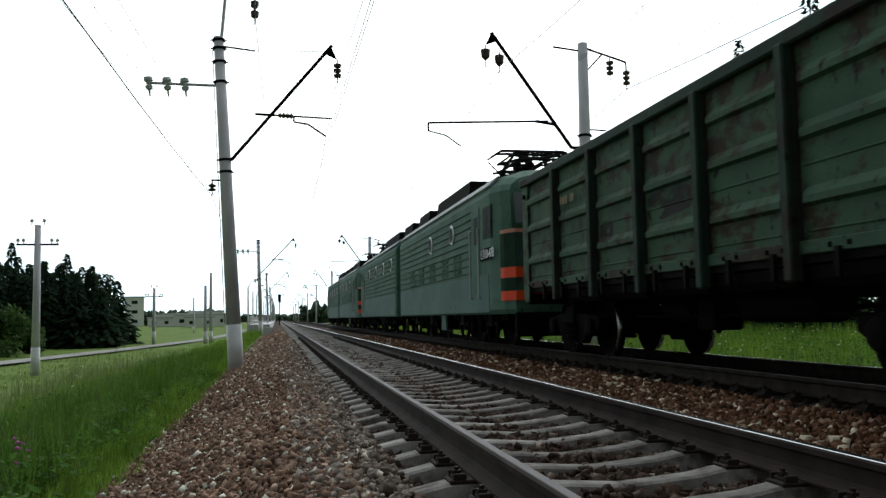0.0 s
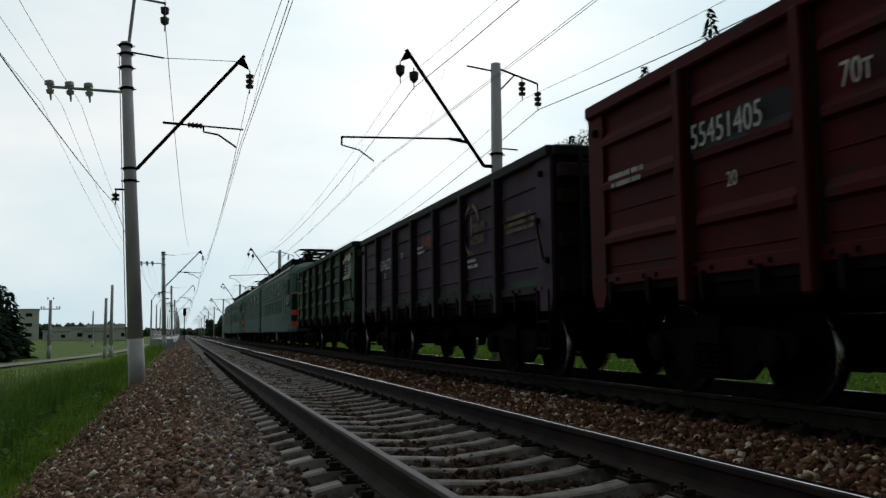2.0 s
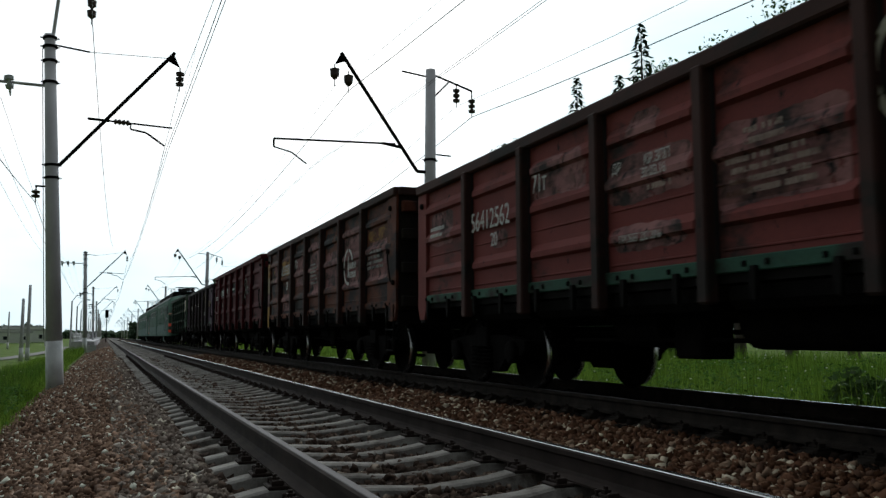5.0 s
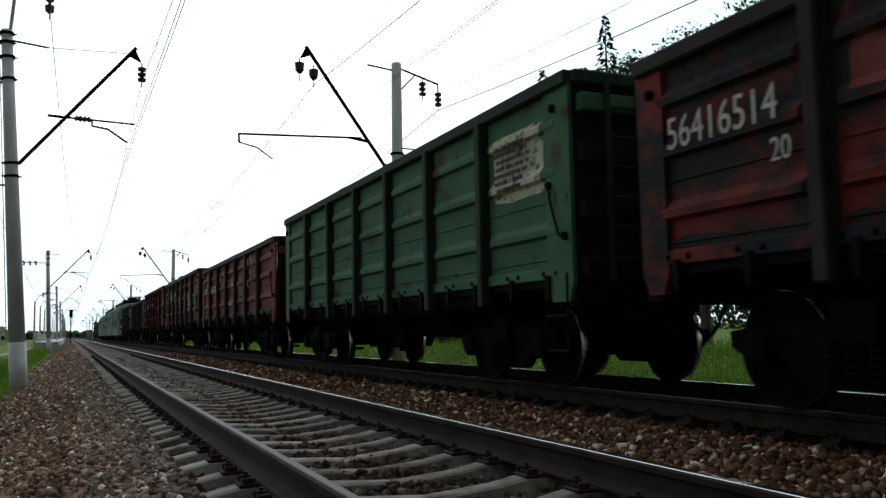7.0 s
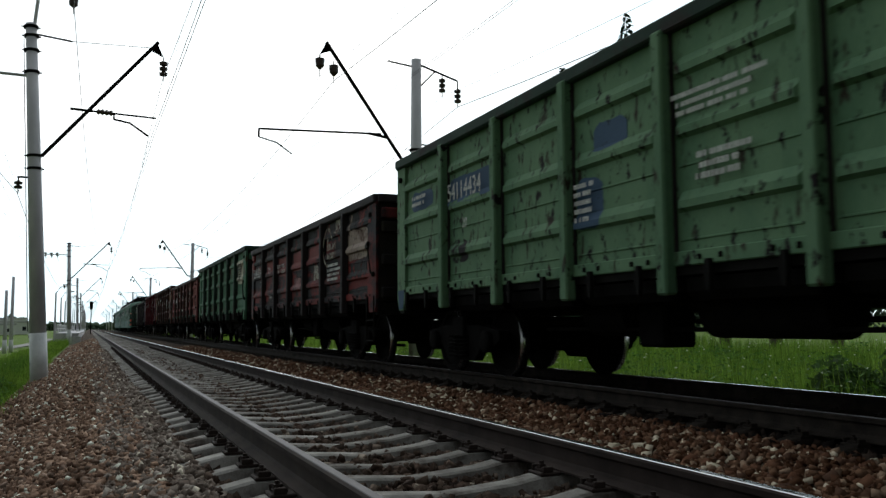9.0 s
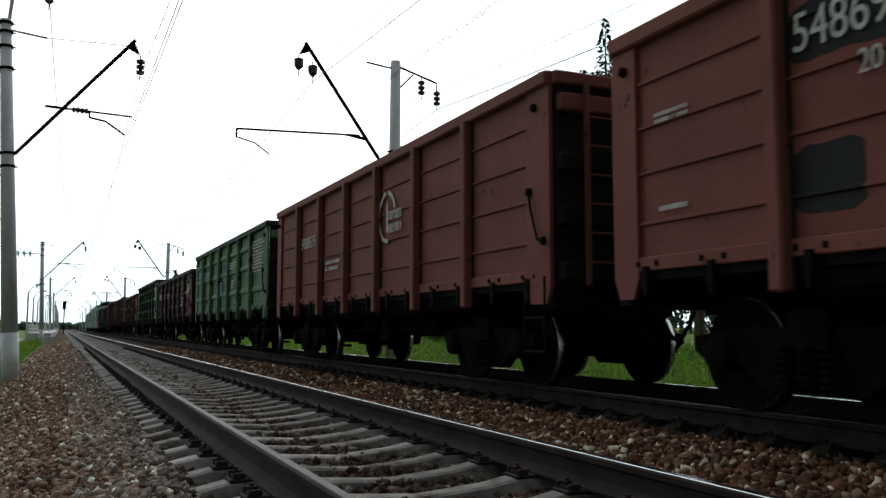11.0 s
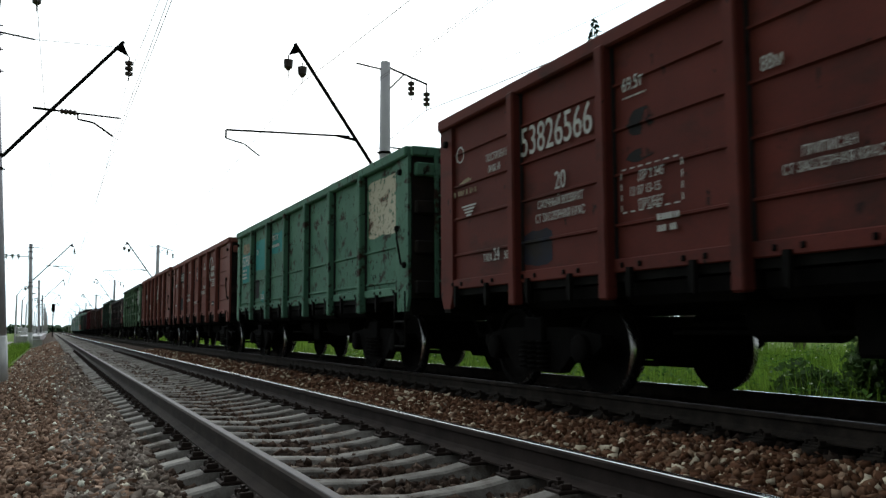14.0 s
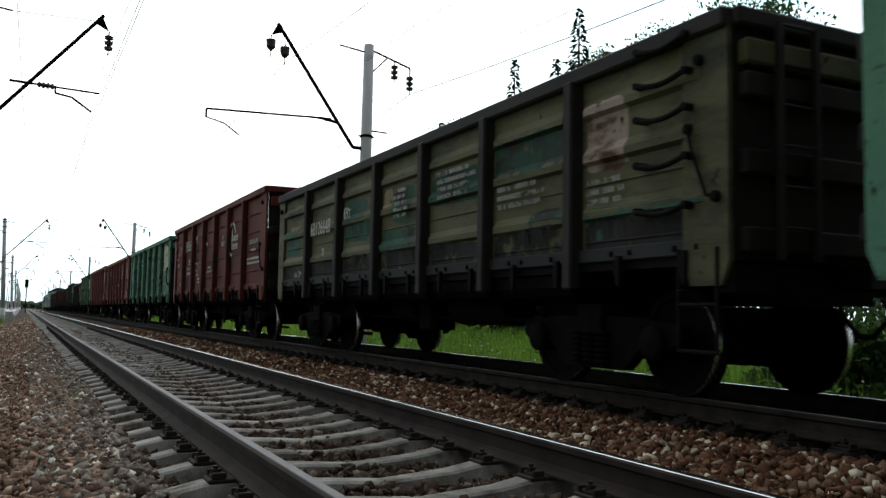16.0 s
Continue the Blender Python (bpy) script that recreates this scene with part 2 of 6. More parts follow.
def box(bm, x0, x1, y0, y1, z0, z1, bevel=0.0):
    vs = [bm.verts.new((x, y, z)) for x in (x0, x1) for y in (y0, y1) for z in (z0, z1)]
    fs = [bm.faces.new([vs[i] for i in q]) for q in ((0, 1, 3, 2), (4, 6, 7, 5), (0, 4, 5, 1), (2, 3, 7, 6), (0, 2, 6, 4), (1, 5, 7, 3))]
    if bevel:
        es = list({e for f in fs for e in f.edges})
        bmesh.ops.bevel(bm, geom=es, offset=bevel, segments=1, affect="EDGES")
    return vs


def rod(bm, a, b, r0, r1=None, n=8):
    """A round bar from a to b."""
    a, b = Vector(a), Vector(b)
    r1 = r0 if r1 is None else r1
    d = (b - a).normalized()
    u = d.orthogonal().normalized()
    v = d.cross(u)
    rings = []
    for p, r in ((a, r0), (b, r1)):
        rings.append([bm.verts.new(p + (u * math.cos(k * math.tau / n) + v * math.sin(k * math.tau / n)) * r) for k in range(n)])
    for k in range(n):
        bm.faces.new((rings[0][k], rings[0][(k + 1) % n], rings[1][(k + 1) % n], rings[1][k]))
    bm.faces.new(rings[0][::-1])
    bm.faces.new(rings[1])


def lathe(bm, base, axis, profile, n=16, caps=True):
    """A turned form: profile of (distance along axis, radius)."""
    base, d = Vector(base), Vector(axis).normalized()
    u = d.orthogonal().normalized()
    v = d.cross(u)
    rings = [[bm.verts.new(base + d * h + (u * math.cos(k * math.tau / n) + v * math.sin(k * math.tau / n)) * max(r, 0.001)) for k in range(n)] for h, r in profile]
    for a, b in zip(rings, rings[1:]):
        for k in range(n):
            bm.faces.new((a[k], a[(k + 1) % n], b[(k + 1) % n], b[k]))
    if caps:
        bm.faces.new(rings[0][::-1])
        bm.faces.new(rings[-1])
    else:
        for k in range(n):
            bm.faces.new((rings[-1][k], rings[-1][(k + 1) % n], rings[0][(k + 1) % n], rings[0][k]))


def prism(bm, outline, y0, y1):
    """An outline in x and z drawn out along y."""
    a = [bm.verts.new((x, y0, z)) for x, z in outline]
    b = [bm.verts.new((x, y1, z)) for x, z in outline]
    k = len(outline)
    for i in range(k):
        bm.faces.new((a[i], a[(i + 1) % k], b[(i + 1) % k], b[i]))
    bm.faces.new(a[::-1])
    bm.faces.new(b)


def prism_x(bm, outline, x0, x1):
    """An outline in y and z drawn out along x."""
    a = [bm.verts.new((x0, y, z)) for y, z in outline]
    b = [bm.verts.new((x1, y, z)) for y, z in outline]
    k = len(outline)
    for i in range(k):
        bm.faces.new((a[i], a[(i + 1) % k], b[(i + 1) % k], b[i]))
    bm.faces.new(a[::-1])
    bm.faces.new(b)


def cable(name, points, radius, mat, label, category, parent=None):
    cu = bpy.data.curves.new(name, "CURVE")
    cu.dimensions = "3D"
    cu.bevel_depth, cu.bevel_resolution = radius, 1
    sp = cu.splines.new("POLY")
    sp.points.add(len(points) - 1)
    for q, p in zip(sp.points, points):
        q.co = (*p, 1)
    cu.materials.append(mat)
    ob = new(name, cu)
    ob.parent = parent
    if not parent:
        tagged(ob, label, category)
    return ob


def sag(a, b, drop, n=12):
    a, b = Vector(a), Vector(b)
    return [tuple(a.lerp(b, k / n) - Vector((0, 0, drop * 4 * (k / n) * (1 - k / n)))) for k in range(n + 1)]


def scatter_mesh(name, mat, verts, faces, places, kind="stuff", label="", category=""):
    """One mesh of many small copies: places is an array of 4x3 affine rows per copy."""
    v, f = np.array(verts, float), np.array(faces, int)
    rot, off = places[:, :3, :], places[:, 3, :]
    allv = np.einsum("kj,nji->nki", v, rot) + off[:, None, :]
    allf = f[None] + (np.arange(len(places)) * len(v))[:, None, None]
    me = bpy.data.meshes.new(name)
    allv, allf = allv.reshape(-1, 3), allf.reshape(-1, f.shape[1])
    me.vertices.add(len(allv))
    me.vertices.foreach_set("co", allv.ravel())
    me.loops.add(allf.size)
    me.loops.foreach_set("vertex_index", allf.ravel().astype(np.int32))
    me.polygons.add(len(allf))
    me.polygons.foreach_set("loop_start", np.arange(0, allf.size, f.shape[1], dtype=np.int32))
    me.update(calc_edges=True)
    me.materials.append(mat)
    return tagged(new(name, me), label, category, kind=kind)


# ---------------------------------------------------------------- ground and track bed
X_NEAR, X_FAR = 1.97, 6.20        # track centre lines
GAUGE = 1.585                     # between the middles of the rail heads
TIE = 0.543


def bed(x):
    """Height of the land across the line."""
    table = [(-400, -0.6), (-90, -0.9), (-40, -1.0), (-14, -1.25), (-5, -1.2), (-2.6, -1.05), (-1.5, -0.9), (0.1, -0.32), (0.5, -0.262), (0.74, -0.262), (0.84, -0.3), (0.95, -0.325), (1.25, -0.303), (2.7, -0.303), (3.05, -0.31), (3.25, -0.31), (3.4, -0.29), (4.1, -0.34),
             (4.8, -0.26), (7.7, -0.26), (8.3, -0.5), (9.4, -0.9), (12, -0.75), (20, -0.45), (60, -0.1), (400, 1.5)]
    for (a, za), (b, zb) in zip(table, table[1:]):
        if a <= x <= b:
            return za + (zb - za) * (x - a) / (b - a)
    return table[0][1] if x < 0 else table[-1][1]


def sheet(name, xs, ys, mat, lift, label, category, rough=0.0):
    bm = bmesh.new()
    rows = [[bm.verts.new((x, y, bed(x) + lift + rough * noise.noise((x * 0.9, y * 0.35, 0)))) for x in xs] for y in ys]
    for a, b in zip(rows, rows[1:]):
        for i in range(len(xs) - 1):
            bm.faces.new((a[i], a[i + 1], b[i + 1], b[i]))
    return tagged(new(name, finish(bm, name, mat, True)), label, category, kind="structure")


def steps(*spans):
    out = []
    for a, b, n in spans:
        out += [a + (b - a) * k / n for k in range(n)]
    return out + [spans[-1][1]]


sheet("ground", steps((-2500, -400, 3), (-400, -90, 6), (-90, -14, 14), (-14, -1.5, 26), (-1.5, 9.4, 24), (9.4, 30, 20), (30, 400, 8), (400, 2500, 3)),
      steps((-80, 0, 10), (0, 60, 60), (60, 300, 24), (300, 2600, 10)), M["grass_ground"], -0.03, "green meadow with tall uncut grass beside the line", "meadow", 0.06)
sheet("ballast_bed", steps((-1.55, 9.0, 46)), steps((-25, 0, 20), (0, 30, 120), (30, 120, 60), (120, 1200, 30)), M["ballast"], 0.0, "brown crushed-stone ballast under the two tracks", "ballast", 0.03)

# Dark sheet that paints the train's shadow onto the far track bed.
sheet("shaded_bed", steps((5.0, 7.9, 12)), steps((-25, 0, 20), (0, 30, 120), (30, 120, 60), (120, 1200, 30)), M["shaded_sleeper"], 0.006, "far-track ballast with the train's shade in its colour", "ballast", 0.03)
chip = random.Random(3)
CHIP_V = [tuple(c * chip.uniform(0.35, 1.15) for c in (x, y, z)) for x in (-1, 1) for y in (-1, 1) for z in (-1, 1)]
CHIP_F = [(0, 1, 3), (0, 3, 2), (4, 6, 7), (4, 7, 5), (0, 4, 5), (0, 5, 1), (2, 3, 7), (2, 7, 6), (0, 2, 6), (0, 6, 4), (1, 5, 7), (1, 7, 3)]
OCT_V = [(1, 0, 0), (-0.9, 0.2, 0), (0, 1, 0.1), (0.1, -1, 0), (0, 0.1, 1), (0, 0, -1)]
OCT_F = [(0, 2, 4), (2, 1, 4), (1, 3, 4), (3, 0, 4), (2, 0, 5), (1, 2, 5), (3, 1, 5), (0, 3, 5)]


def stones(name, mat, x0, x1, y0, y1, count, size, label, avoid=None, shape="chip"):
    rng = np.random.default_rng(abs(hash((round(x0, 2), round(y0, 2)))) % 1000 + count)
    x, y = rng.uniform(x0, x1, count), rng.uniform(y0, y1, count)
    z = np.array([bed(a) for a in x]) + rng.uniform(-0.014, 0.036, count)
    s = size * rng.uniform(0.5, 1.6, (count, 1)) * rng.uniform(0.45, 1.2, (count, 3))
    q = rng.normal(size=(count, 4))
    q /= np.linalg.norm(q, axis=1)[:, None]
    w, a, b, c = q.T
    R = np.stack([np.stack([1 - 2 * (b * b + c * c), 2 * (a * b - c * w), 2 * (a * c + b * w)], 1),
                  np.stack([2 * (a * b + c * w), 1 - 2 * (a * a + c * c), 2 * (b * c - a * w)], 1),
                  np.stack([2 * (a * c - b * w), 2 * (b * c + a * w), 1 - 2 * (a * a + b * b)], 1)], 1)
    rot = s[:, :, None] * R
    places = np.concatenate([rot, np.stack([x, y, z], 1)[:, None, :]], 1)
    return scatter_mesh(name, mat, CHIP_V if shape == "chip" else OCT_V, CHIP_F if shape == "chip" else OCT_F, places, "stuff", label, "gravel")


stones("ballast_stones", M["stone"], -1.55, 0.55, 1.6, 12, 21000, 0.023, "loose brown ballast stones on the near shoulder")
stones("ballast_stones", M["stone_grey"], 0.2, 0.8, 1.6, 14, 7500, 0.023, "grey ballast stones beside the sleeper ends")
stones("ballast_stones", M["stone"], -1.55, 0.5, 12, 34, 12000, 0.036, "loose brown ballast stones on the near shoulder", shape="oct")
stones("ballast_stones", M["stone_grey"], 0.2, 0.75, 14, 40, 3500, 0.036, "grey ballast stones beside the sleeper ends", shape="oct")
stones("ballast_stones", M["stone"], -1.4, 0.6, 34, 80, 6000, 0.07, "loose brown ballast stones on the near shoulder", shape="oct")
stones("ballast_stones", M["stone_mid"], 0.75, 3.3, 1.6, 14, 16000, 0.026, "ballast stones between the concrete sleepers")
stones("ballast_stones", M["stone_mid"], 0.7, 3.4, 14, 40, 8000, 0.042, "ballast stones between the concrete sleepers", shape="oct")
stones("ballast_stones", M["stone_rusty"], 3.3, 5.05, 1.6, 14, 17000, 0.027, "rusty brown ballast stones between the two tracks")
stones("ballast_stones", M["stone_rusty"], 3.3, 5.05, 14, 45, 9500, 0.046, "rusty brown ballast stones between the two tracks", shape="oct")
# Stones here are coloured with the train's shadow.
stones("ballast_stones", M["stone_shaded"], 4.9, 8.2, 2.5, 30, 9000, 0.05, "ballast stones under the train, its shade in their colour", shape="oct")

RAIL = [(-0.075, -0.18), (0.075, -0.18), (0.075, -0.168), (0.02, -0.15), (0.01, -0.13), (0.01, -0.055), (0.036, -0.04), (0.037, -0.012), (0.026, -0.002),
        (-0.026, -0.002), (-0.037, -0.012), (-0.036, -0.04), (-0.01, -0.055), (-0.01, -0.13), (-0.02, -0.15), (-0.075, -0.168)]


def rail(x, track, side_mat, head_mat, head):
    bm = bmesh.new()
    prism(bm, RAIL, -30, 1200)
    r = part("rail", bm, side_mat, track, "rust-brown steel rail", at=Matrix.Translation((x, 0, 0)))
    bm = bmesh.new()
    prism(bm, [(-head, -0.002), (head, -0.002), (head - 0.003, 0.001), (-head + 0.003, 0.001)], -30, 1200)
    part("running_surface", bm, head_mat, r)


def tie_mesh(mat):
    """Concrete sleeper: raised rail seats, a lower waist, sloping ends."""
    bm = bmesh.new()
    prof = [(-1.35, -0.3, 0.125), (-1.31, -0.258, 0.13), (-1.0, -0.195, 0.14), (-0.6, -0.195, 0.14), (-0.42, -0.225, 0.13), (0, -0.255, 0.115), (0.42, -0.225, 0.13), (0.6, -0.195, 0.14), (1.0, -0.195, 0.14), (1.31, -0.258, 0.13), (1.35, -0.3, 0.125)]
    rings = []
    for x, z, w in prof:
        t = w * 0.54
        rings.append([bm.verts.new(p) for p in ((x, -w, z - 0.13), (x, -t - 0.012, z - 0.012), (x, -t + 0.012, z), (x, t - 0.012, z), (x, t + 0.012, z - 0.012), (x, w, z - 0.13))])
    for a, b in zip(rings, rings[1:]):
        for i in range(5):
            bm.faces.new((a[i], a[i + 1], b[i + 1], b[i]))
    bm.faces.new(rings[0][::-1])
    bm.faces.new(rings[-1])
    return finish(bm, "sleeper", mat)


def fastener_mesh(mat):
    bm = bmesh.new()
    box(bm, -0.07, 0.07, -0.08, 0.08, -0.2, -0.178, 0.006)
    box(bm, -0.03, 0.045, -0.045, 0.045, -0.18, -0.158, 0.006)
    rod(bm, (0.02, 0, -0.16), (0.02, 0, -0.118), 0.014, n=6)
    rod(bm, (0.02, 0, -0.158), (0.02, 0, -0.135), 0.028, n=6)
    box(bm, -0.02, 0.05, -0.075, -0.052, -0.18, -0.145, 0.005)
    box(bm, -0.02, 0.05, 0.052, 0.075, -0.18, -0.145, 0.005)
    return finish(bm, "fastener", mat)


def track(name, xc, label, first, last, near_last, tie_mat):
    tr = thing(name, label, "railway track", kind="structure")
    for side in (-1, 1):
        # Far-track rails and fasteners take the painted shadow colour too.
        rail(xc + side * GAUGE / 2, tr, M["rail_side"] if xc < 4 else M["shaded_sleeper"], M["rail_dull"] if side < 0 else M["rail_top"], 0.024 if side < 0 else 0.029)
    tie, fast = tie_mesh(tie_mat), fastener_mesh(M["rail_side"] if xc < 4 else M["shaded_sleeper"])
    k = 0
    far = []
    while first + k * TIE < last:
        y = first + k * TIE
        turn = random.uniform(-0.6, 0.6)
        m = pose(xc + random.uniform(-0.01, 0.01), y + random.uniform(-0.012, 0.012), random.uniform(-0.006, 0.004), 0, 0, turn)
        if y < near_last:
            s = part("sleeper", tie, None, tr, at=m)
            for side in (-1, 1):
                for inner in (-1, 1):
                    if y < 40:
                        part("fastener", fast, None, s, at=pose(side * GAUGE / 2 + inner * 0.13, 0, 0, 0, 0, 0 if inner > 0 else 180))
        else:
            far.append(y)
        k += 1
    if far:
        tv = [v.co[:] for v in tie.vertices]
        tf = [p.vertices[:] for p in tie.polygons if len(p.vertices) == 4]
        pl = np.zeros((len(far), 4, 3))
        pl[:, :3, :] = np.eye(3)
        pl[:, 3, 0], pl[:, 3, 1] = xc, far
        rest = scatter_mesh("far_sleepers", tie_mat, tv, tf, pl, "stuff")
        rest.parent = tr
    return tr


track("track_1", X_NEAR, "railway track of rusty rails on grey concrete sleepers", 1.29, 500, 120, M["concrete"])
# Its sleepers also wear the colour that holds the train's shadow.
track("track_2", X_FAR, "railway track under the freight train", 1.4, 300, 20, M["shaded_sleeper"])

# ---------------------------------------------------------------- the train
PITCH, BODY = 13.92, 12.75
HALF = 1.30            # half width of the wagon walls; posts stand proud of them
FLOOR, TOP = 1.22, 3.40
POSTS = [2.05, 3.80, 5.525, 7.225, 8.95, 10.70]


def wheelset_mesh(r, rim):
    bm = bmesh.new()
    rod(bm, (-1.0, 0, 0), (1.0, 0, 0), 0.085, n=12)
    for s in (-1, 1):
        lathe(bm, (s * 0.72, 0, 0), (s, 0, 0), [(0, r + 0.03), (0.03, r + 0.028), (0.035, r), (0.13, r - 0.006), (0.132, r - 0.07), (0.1, r - 0.09), (0.075, 0.16), (0.13, 0.13), (0.14, 0.1)], 28)
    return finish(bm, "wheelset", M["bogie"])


def rim_mesh(r):
    bm = bmesh.new()
    lathe(bm, (0.756, 0, 0), (1, 0, 0), [(0, r + 0.001), (0.09, r - 0.004), (0.09, r - 0.012), (0, r - 0.012)], 36, caps=False)
    return finish(bm, "running_surface", M["wheel_rim"], True)


WHEEL, RIM = wheelset_mesh(0.475, 0), rim_mesh(0.475)


def bogie_frame_mesh():
    """Cast three-piece side frames, springs, bolster."""
    bm = bmesh.new()
    for s in (-1, 1):
        x0, x1 = s * 0.96, s * 1.10
        a, b = min(x0, x1), max(x0, x1)
        prism_x(bm, [(-1.25, 0.62), (-0.62, 0.70), (0.62, 0.70), (1.25, 0.62), (1.25, 0.5), (1.12, 0.42), (0.75, 0.44), (0.45, 0.2), (-0.45, 0.2), (-0.75, 0.44), (-1.12, 0.42), (-1.25, 0.5)], a, b)
        for e in (-1, 1):
            lathe(bm, (s * 0.92, e * 0.925, 0.475), (s, 0, 0), [(0, 0.15), (0.24, 0.15), (0.26, 0.12), (0.27, 0.05)], 14)
        for k in (-0.2, 0.0, 0.2):
            for z in range(6):
                lathe(bm, (s * 1.13, k, 0.25 + z * 0.055), (0, 0, 1), [(0, 0.075), (0.015, 0.085), (0.03, 0.075)], 10)
        rod(bm, (s * 0.6, -1.5, 0.33), (s * 0.6, 1.5, 0.33), 0.03)
        for e in (-1, 1):
            box(bm, s * 0.7 - 0.06, s * 0.7 + 0.06, e * 0.4 - 0.05, e * 0.4 + 0.05, 0.3, 0.62)
    box(bm, -1.15, 1.15, -0.2, 0.2, 0.52, 0.82, 0.02)
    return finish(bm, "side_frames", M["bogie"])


BOGIE_FRAME = bogie_frame_mesh()
WHEELS = []


def bogie(parent, y, base=1.85, radius=0.475):
    b = part("bogie", BOGIE_FRAME, None, parent, "grimy cast-steel bogie with underframe shade in its colour", at=Matrix.Translation((0, y, 0)))
    for e in (-1, 1):
        w = part("wheelset", WHEEL, None, b, "dark wheelset", at=Matrix.Translation((0, e * base / 2, radius)))
        w["radius"] = radius
        for turn in (0, 180):
            part("running_surface", RIM, None, w, "bright worn tread", at=pose(0, 0, 0, 0, 0, turn))
        WHEELS.append(w)
    return b


def side_profile(style, TOP=TOP, z0=FLOOR):
    """Upright outline of a wagon side: how far it stands out at each height."""
    z1 = TOP - 0.08
    h = z1 - z0
    prof = [(0.0, z0)]
    if style == "ribs":
        for kind, c in (("seam", 0.1), ("rib", 0.25), ("seam", 0.41), ("rib", 0.56), ("rib", 0.82)):
            zc = z0 + h * c
            if kind == "rib":
                prof += [(0.0, zc - 0.075), (0.056, zc - 0.045), (0.058, zc + 0.02), (0.0, zc + 0.11)]
            else:
                prof += [(0.0, zc - 0.014), (0.013, zc - 0.008), (0.013, zc + 0.004), (0.0, zc + 0.01)]
    else:
        cuts = {"boards": (0.2, 0.42, 0.62, 0.82), "wide": (0.36, 0.1), "bands": (0.12, 0.3, 0.48, 0.66, 0.84)}[style]
        for c in sorted(cuts):
            zc = z0 + h * c
            prof += [(0.0, zc - 0.03), (0.028, zc - 0.018), (0.028, zc + 0.004), (0.0, zc + 0.014)]
    return prof + [(0.0, z1)]


def panel_mesh(width, style, mat, TOP=TOP, z0=FLOOR):
    """One bay of a wagon side: a plate with pressed ridges ('ribs') or lapped boards ('boards')."""
    bm = bmesh.new()
    prof = side_profile(style, TOP, z0)
    z1 = TOP - 0.08
    a = [bm.verts.new((-dx, 0.0, z)) for dx, z in prof]
    inset = 0.12 if style == "ribs" else 0.0
    rings = []
    for y, k in ((0.0, 0.0), (inset, 0.0), (inset + 0.06, 1.0), (width - inset - 0.06, 1.0), (width - inset, 0.0), (width, 0.0)):
        rings.append([bm.verts.new((-dx * (k if style == "ribs" else 1.0), -y, z)) for dx, z in prof])
    for v in a:
        bm.verts.remove(v)
    for p, q in zip(rings, rings[1:]):
        for i in range(len(prof) - 1):
            bm.faces.new((p[i], p[i + 1], q[i + 1], q[i]))
    b0 = [bm.verts.new((0.03, y, z)) for y, z in ((0, z0), (0, z1), (-width, z1), (-width, z0))]
    bm.faces.new(b0)
    me = finish(bm, "panel", mat)
    return me


def latch_mesh():
    bm = bmesh.new()
    prism_x(bm, [(-0.03, 1.24), (0.03, 1.24), (0.05, 1.1), (0.015, 0.98), (-0.02, 0.96), (-0.03, 1.08)], -0.05, 0.0)
    box(bm, -0.03, 0.02, -0.15, -0.11, 1.24, 1.29, 0.008)
    box(bm, -0.03, 0.02, 0.11, 0.15, 1.24, 1.29, 0.008)
    return finish(bm, "hatch_latch", M["dark_steel"])


LATCH = latch_mesh()


def beam_mesh(name, half, z0, z1):
    bm = bmesh.new()
    box(bm, -HALF, HALF, -half, half, z0, z1)
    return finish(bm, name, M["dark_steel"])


CROSS, END_BEAM = beam_mesh("cross_beam", 0.06, 0.98, 1.11), beam_mesh("end_beam", 0.1, 0.9, 1.11)


def hatch_mesh():
    """Drop hatch under the floor, slightly tilted, with two hinges."""
    bm = bmesh.new()
    prism(bm, [(0.32, 1.1), (1.27, 1.1), (1.27, 0.98), (1.2, 0.9), (0.4, 0.86), (0.32, 0.9)], -0.72, 0.72)
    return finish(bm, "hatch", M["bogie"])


HATCH = hatch_mesh()
HATCHES = [3.0, 4.66, 6.375, 8.1, 9.8]


def text_mesh(text, height, mat):
    cu = bpy.data.curves.new("writing", "FONT")
    cu.body, cu.size, cu.extrude = text, height / 0.7, 0.0015
    ob = bpy.data.objects.new("writing", cu)
    scene.collection.objects.link(ob)
    dg = bpy.context.evaluated_depsgraph_get()
    me = bpy.data.meshes.new_from_object(ob.evaluated_get(dg))
    bpy.data.objects.remove(ob)
    me.materials.clear()
    me.materials.append(mat)
    return me


LEFT = Matrix(((0, 0, -1, 0), (-1, 0, 0, 0), (0, 1, 0, 0), (0, 0, 0, 1)))   # lettering on the side that faces the camera: reads towards the rear


def write(wagon, text, y, z, height, mat=None, squeeze=0.8):
    me = text_mesh(text, height, mat or M["writing"])
    for v in me.vertices:
        v.co.x *= squeeze
    return part("lettering", me, None, wagon, "", at=Matrix.Translation((-wagon["skin"] - 0.002, -y, z)) @ LEFT)


